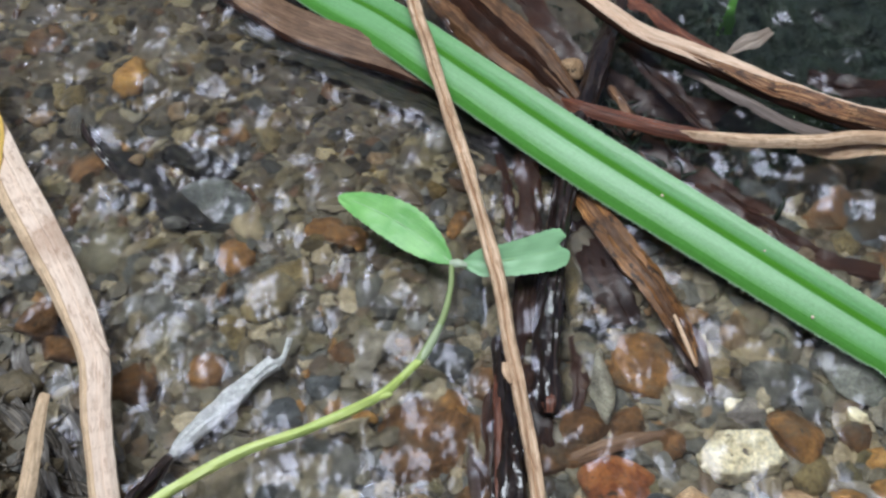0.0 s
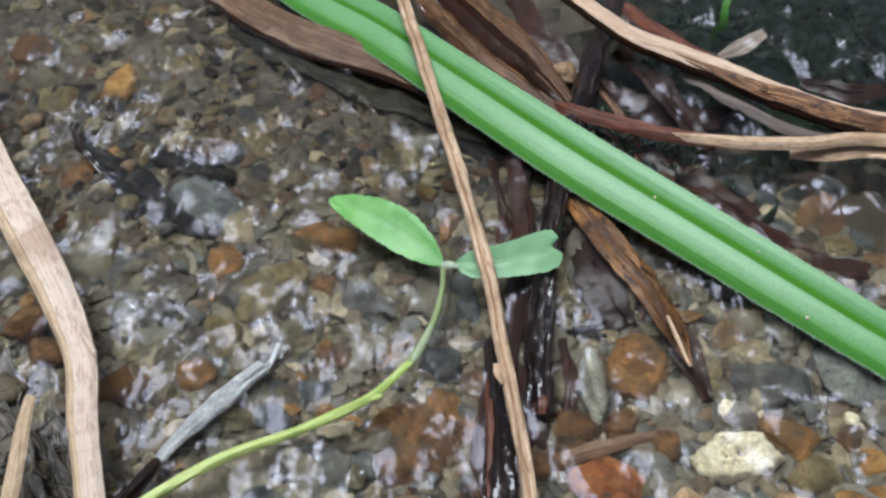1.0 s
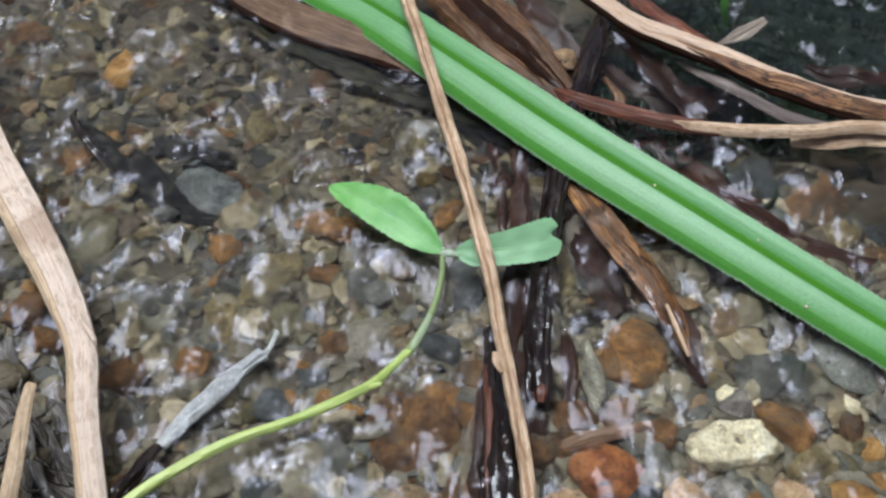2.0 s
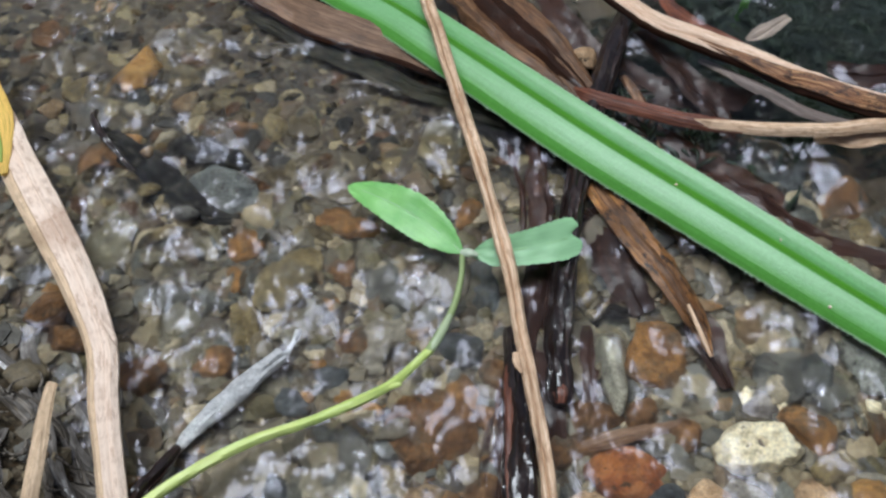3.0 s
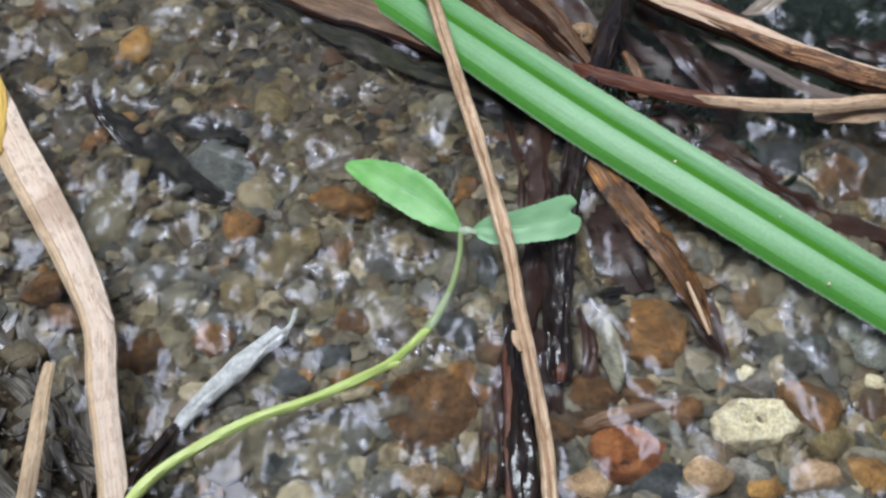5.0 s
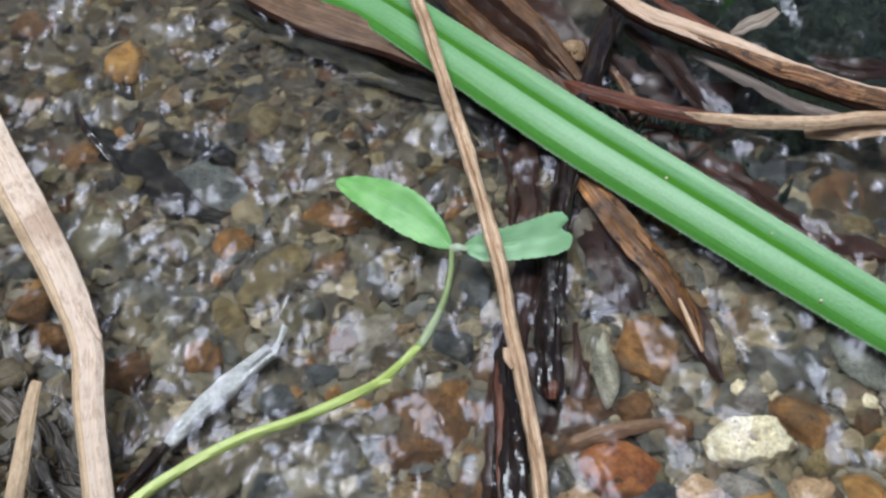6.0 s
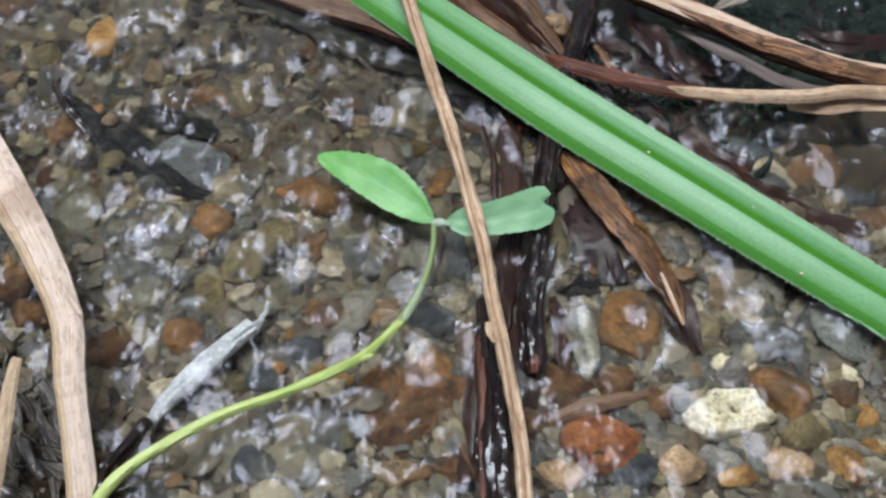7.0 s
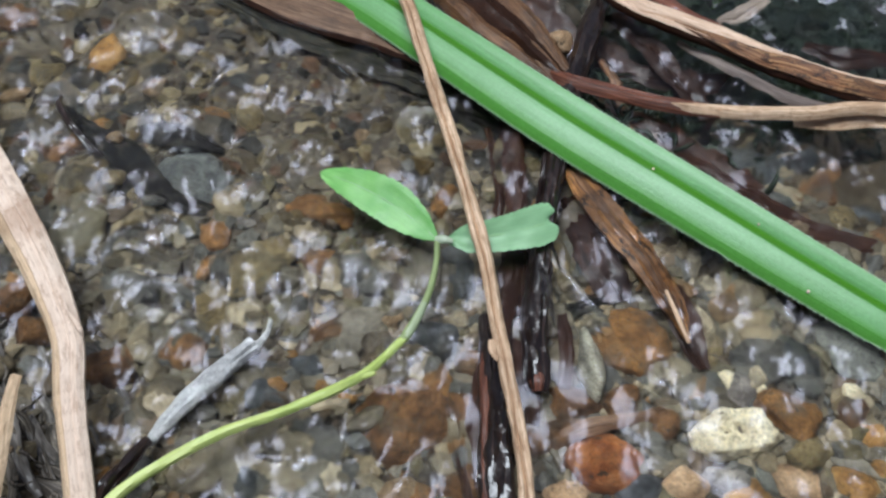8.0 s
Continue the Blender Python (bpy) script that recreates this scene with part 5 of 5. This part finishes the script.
def build_seedling():
    base = thing("seedling", (-0.0590, -0.0700, 0.0110), "small green seedling with two leaves on a curved stem", "seedling")
    stem = sweep([(-0.0590, -0.0700, 0.0125, 0.0011, 0.0011), (*(-0.0549, -0.0583, 0.0115), 0.0011, 0.0011), (*(-0.0465, -0.0508, 0.0110), 0.0010, 0.0010), (*(-0.0377, -0.0454, 0.0105), 0.00092, 0.0009), (*(-0.0263, -0.0409, 0.0105), 0.00088, 0.0009),
                  (*(-0.0147, -0.0346, 0.0105), 0.00085, 0.00085), (*(-0.0073, -0.0276, 0.0110), 0.00082, 0.0008)], ridged(12, 0.04, 3), 130, rough=0.26)
    stem = under(base, part("stem", stem, STEM_GREEN, None, "yellow-green stem"))
    rnd = random.Random(21)
    rows = spline([(-0.0590, -0.0700, 0.0125), (-0.0549, -0.0583, 0.0115), (-0.0465, -0.0508, 0.0110), (-0.0377, -0.0454, 0.0105), (-0.0263, -0.0409, 0.0105), (-0.0147, -0.0346, 0.0105), (-0.0073, -0.0276, 0.0110)], 400)
    hairs = bmesh.new()
    for k in range(1, 399):
        p, t = Vector(rows[k]), Vector(rows[k + 1] - rows[k - 1]).normalized()
        for _ in range(3):
            out = Matrix.Rotation(rnd.uniform(0, 2 * math.pi), 3, t) @ t.orthogonal().normalized()
            foot = p + out * 0.00085
            hairs.faces.new([hairs.verts.new(q) for q in (foot - t * 0.00005, foot + t * 0.00005, foot + out * rnd.uniform(0.0001, 0.0004) + t * rnd.uniform(0, 0.0003))])
    under(stem, part("fine_hairs", hairs, NODE_PALE, None, "fine pale hairs along the stem"))
    upper = sweep([(*(-0.0075, -0.0279, 0.0110), 0.00085, 0.00085), (*(-0.0034, -0.0193, 0.0110), 0.00070, 0.0007), (*(-0.0016, -0.0116, 0.0110), 0.00058, 0.0006), (*(-0.0013, -0.0060, 0.0110), 0.00058, 0.0006)], ridged(12, 0.04, 3), 40, rough=0.08)
    under(base, part("upper_stem", upper, STEM_DULL, None, "dull olive upper stem"))
    sheath = sweep([(*(-0.0071, -0.0275, 0.0111), 0.0007, 0.0007), (*(-0.0054, -0.0244, 0.0112), 0.00078, 0.0008), (*(-0.0036, -0.0200, 0.0111), 0.0006, 0.0006)], ridged(12, 0.06, 3), 16, rough=0.2)
    under(base, part("pale_sheath", sheath, STEM_PALE, None, "whitish sheath at the joint"))
    for at, to in (((-0.0146, -0.0351, 0.0106), (-0.0122, -0.0348, 0.0116)), ((-0.0087, -0.0293, 0.0110), (-0.0070, -0.0282, 0.0120))):
        d = [tuple(a + (b - a) * f for a, b in zip(at, to)) for f in (0.0, 0.6, 1.0)]
        bud = sweep([(*d[0], 0.0005, 0.0005), (*d[1], 0.0005, 0.0005), (*d[2], 0.00025, 0.00025)], ridged(10, 0.05, 3), 10)
        under(base, part("bud", bud, STEM_GREEN))
    for a, b, wide, up, notch, seed, shape, bow, mat, label in (
            ((-0.0014, -0.0052, 0.0114), (-0.0254, 0.0116, 0.0120), 0.0044, (0.1, -0.5, 1), 0.0, 1, 0.85, 0.0014, SEEDLING_LEAF, "bright green toothed leaf"),
            ((0.0007, -0.0058, 0.0114), (0.0223, -0.0020, 0.0130), 0.0042, (0, -0.5, 1), 0.09, 2, 0.55, 0.0009, SEEDLING_LEAF_PALE, "pale green leaf with a notched tip")):
        leaf = under(base, part("leaf", leaf_mesh(a, b, wide, up, notch=notch, seed=seed, shape=shape, bow=bow), mat, None, label))
        a, b = Vector(a), Vector(b)
        t = (b - a).normalized()
        n = t.cross(Vector(up)).normalized().cross(t).normalized()
        rib = []
        for f in (0.03, 0.25, 0.5, 0.7, 0.88):
            z = 0.00012 - 0.0012 * (2 * f - 1) ** 2 + 0.00025 * noise.noise(Vector((f * 6, 0, seed)))
            rib.append((*(a + (b - a) * f + n * z + t.cross(Vector(up)).normalized() * (bow * math.sin(math.pi * f))), 0.00026 * (1.1 - f), 0.00007))
        under(leaf, part("midrib", sweep(rib, ridged(8, 0, 1), 30, up), SEEDLING_RIB, None, "paler midrib"))
    node = sweep([(*(-0.0015, -0.0054, 0.0110), 0.0006, 0.0006), (*(0.0001, -0.0058, 0.0116), 0.0008, 0.0007), (*(0.0018, -0.0062, 0.0114), 0.0004, 0.0004)], ridged(10, 0.1, 3), 12, rough=0.3)
    under(base, part("node", node, NODE_PALE, None, "pale node between the leaves"))


build_seedling()


# ---------- loose pebbles and gravel ----------
def scatter():
    rnd = random.Random(5)
    count = 0
    meshes = []
    for me in PEBBLES:
        m2 = me.copy()
        m2.materials.clear()
        m2.materials.append(PEBBLE)
        meshes.append(m2)
    while count < 300:
        x, y = rnd.uniform(-0.115, 0.115), rnd.uniform(-0.075, 0.11)
        if x * 0.75 + y > 0.074:
            continue
        r = 0.0014 + 0.0034 * rnd.random() ** 2.0
        if y < -0.03 and x > 0.015:   # larger stones lie here already
            r = min(r, 0.0022)
        if y > 0.01:
            r *= 0.55 if x < 0 else 0.7
        ob = new("pebble", rnd.choice(meshes))
        z = bed_height(x, y)
        ob.matrix_basis = pose(x, y, z + r * 0.12, rnd.uniform(-20, 20), rnd.uniform(-20, 20), rnd.uniform(0, 360)) @ Matrix.Diagonal((r * (rnd.uniform(1.0, 1.6) if count % 4 else rnd.uniform(1.7, 2.4)), r * (1.0 if count % 4 else 0.7), r * rnd.uniform(0.4, 0.65), 1))
        tagged(ob, "small wet worn pebble of the stream bed", "pebble", "pebbles of the stream bed")
        count += 1


def build_gravel():
    rnd = np.random.RandomState(8)
    shapes = []
    for s in range(12):
        bm = bmesh.new()
        bmesh.ops.create_icosphere(bm, subdivisions=1, radius=1)
        for v in bm.verts:
            v.co *= 1 + 0.55 * noise.noise(v.co * 1.5 + Vector((s * 7, 0, 0)))
        bm.verts.ensure_lookup_table()
        shapes.append((np.array([v.co[:] for v in bm.verts]), np.array([[v.index for v in f.verts] for f in bm.faces])))
        bm.free()
    piles = {"gravel": [[], [], 0], "silted_gravel": [[], [], 0]}
    for i in range(17500):
        x, y = rnd.uniform(-0.13, 0.13), rnd.uniform(-0.08, 0.13)
        r = 0.0005 + 0.0023 * rnd.rand() ** 2.2
        back = min(1.0, max(0.0, (y - 0.002 - 0.1 * max(0.0, x)) / 0.03))
        pile = piles["silted_gravel" if rnd.rand() < back else "gravel"]
        if y > 0.005 and r > 0.0011 and rnd.rand() < 0.2 + 1.5 * (y - 0.005):
            r *= 0.6
        r *= 1 - 0.14 * back
        v, f = shapes[rnd.randint(12)]
        a = rnd.uniform(0, 2 * math.pi)
        c, s = math.cos(a), math.sin(a)
        v = v * (r * rnd.uniform(0.8, 1.7), r, r * rnd.uniform(0.4, 0.8))
        v = np.stack([v[:, 0] * c - v[:, 1] * s + x, v[:, 0] * s + v[:, 1] * c + y, v[:, 2] + bed_height(x, y) + r * 0.25 - 0.0006 * min(1.0, max(0.0, y / 0.03))], 1)
        if x * 0.75 + y > 0.078 or (x * 0.75 + y > 0.066 and i % 5 < 3):   # the deep pool is peat and the added dark strands
            continue
        if -x * 0.9 - y * 0.8 > 0.100 and i % 3:   # the bank is litter, not gravel
            continue
        pile[0].append(v)
        pile[1].append(f + pile[2])
        pile[2] += len(v)
    for name, mat, label in (("gravel", GRAVEL, "fine wet gravel of mixed grey, tan and rust grains"), ("silted_gravel", GRAVEL_SILTED, "fine olive-brown gravel half sunk in silt")):
        me = bpy.data.meshes.new(name)
        me.from_pydata(np.vstack(piles[name][0]).tolist(), [], np.vstack(piles[name][1]).tolist())
        me.materials.append(mat)
        tagged(new(name, me), label, "gravel", kind="stuff")


scatter()
build_gravel()


# ---------- what moves ----------
def motions():
    walk(water, [(t * 0.5, pose(0.02 + 0.0015 * math.sin(t * 1.3), 0.30 - 0.06 * t * 0.5, WATER_Z + 0.00015 * math.sin(t * 2.1), 0, 0, 0)) for t in range(17)])
    for ob, at, turn, seed in RIPPLES:
        rows = []
        for i in range(41):
            t = i * 0.2
            rows.append((t, pose(at[0] + 0.0012 * math.sin(5.1 * t + seed), at[1] + 0.0014 * math.sin(6.3 * t + seed * 2.0), at[2] + 0.0009 + 0.0002 * math.sin(7.0 * t + seed),
                                 (11 if seed in SWELLS else 0) + 5 * math.sin(8.1 * t + seed * 1.7), (-8 if seed in SWELLS else 0) + 4.5 * math.sin(6.7 * t + seed * 2.9), turn + 22 * math.sin(1.9 * t + seed))))
        walk(ob, rows)


motions()
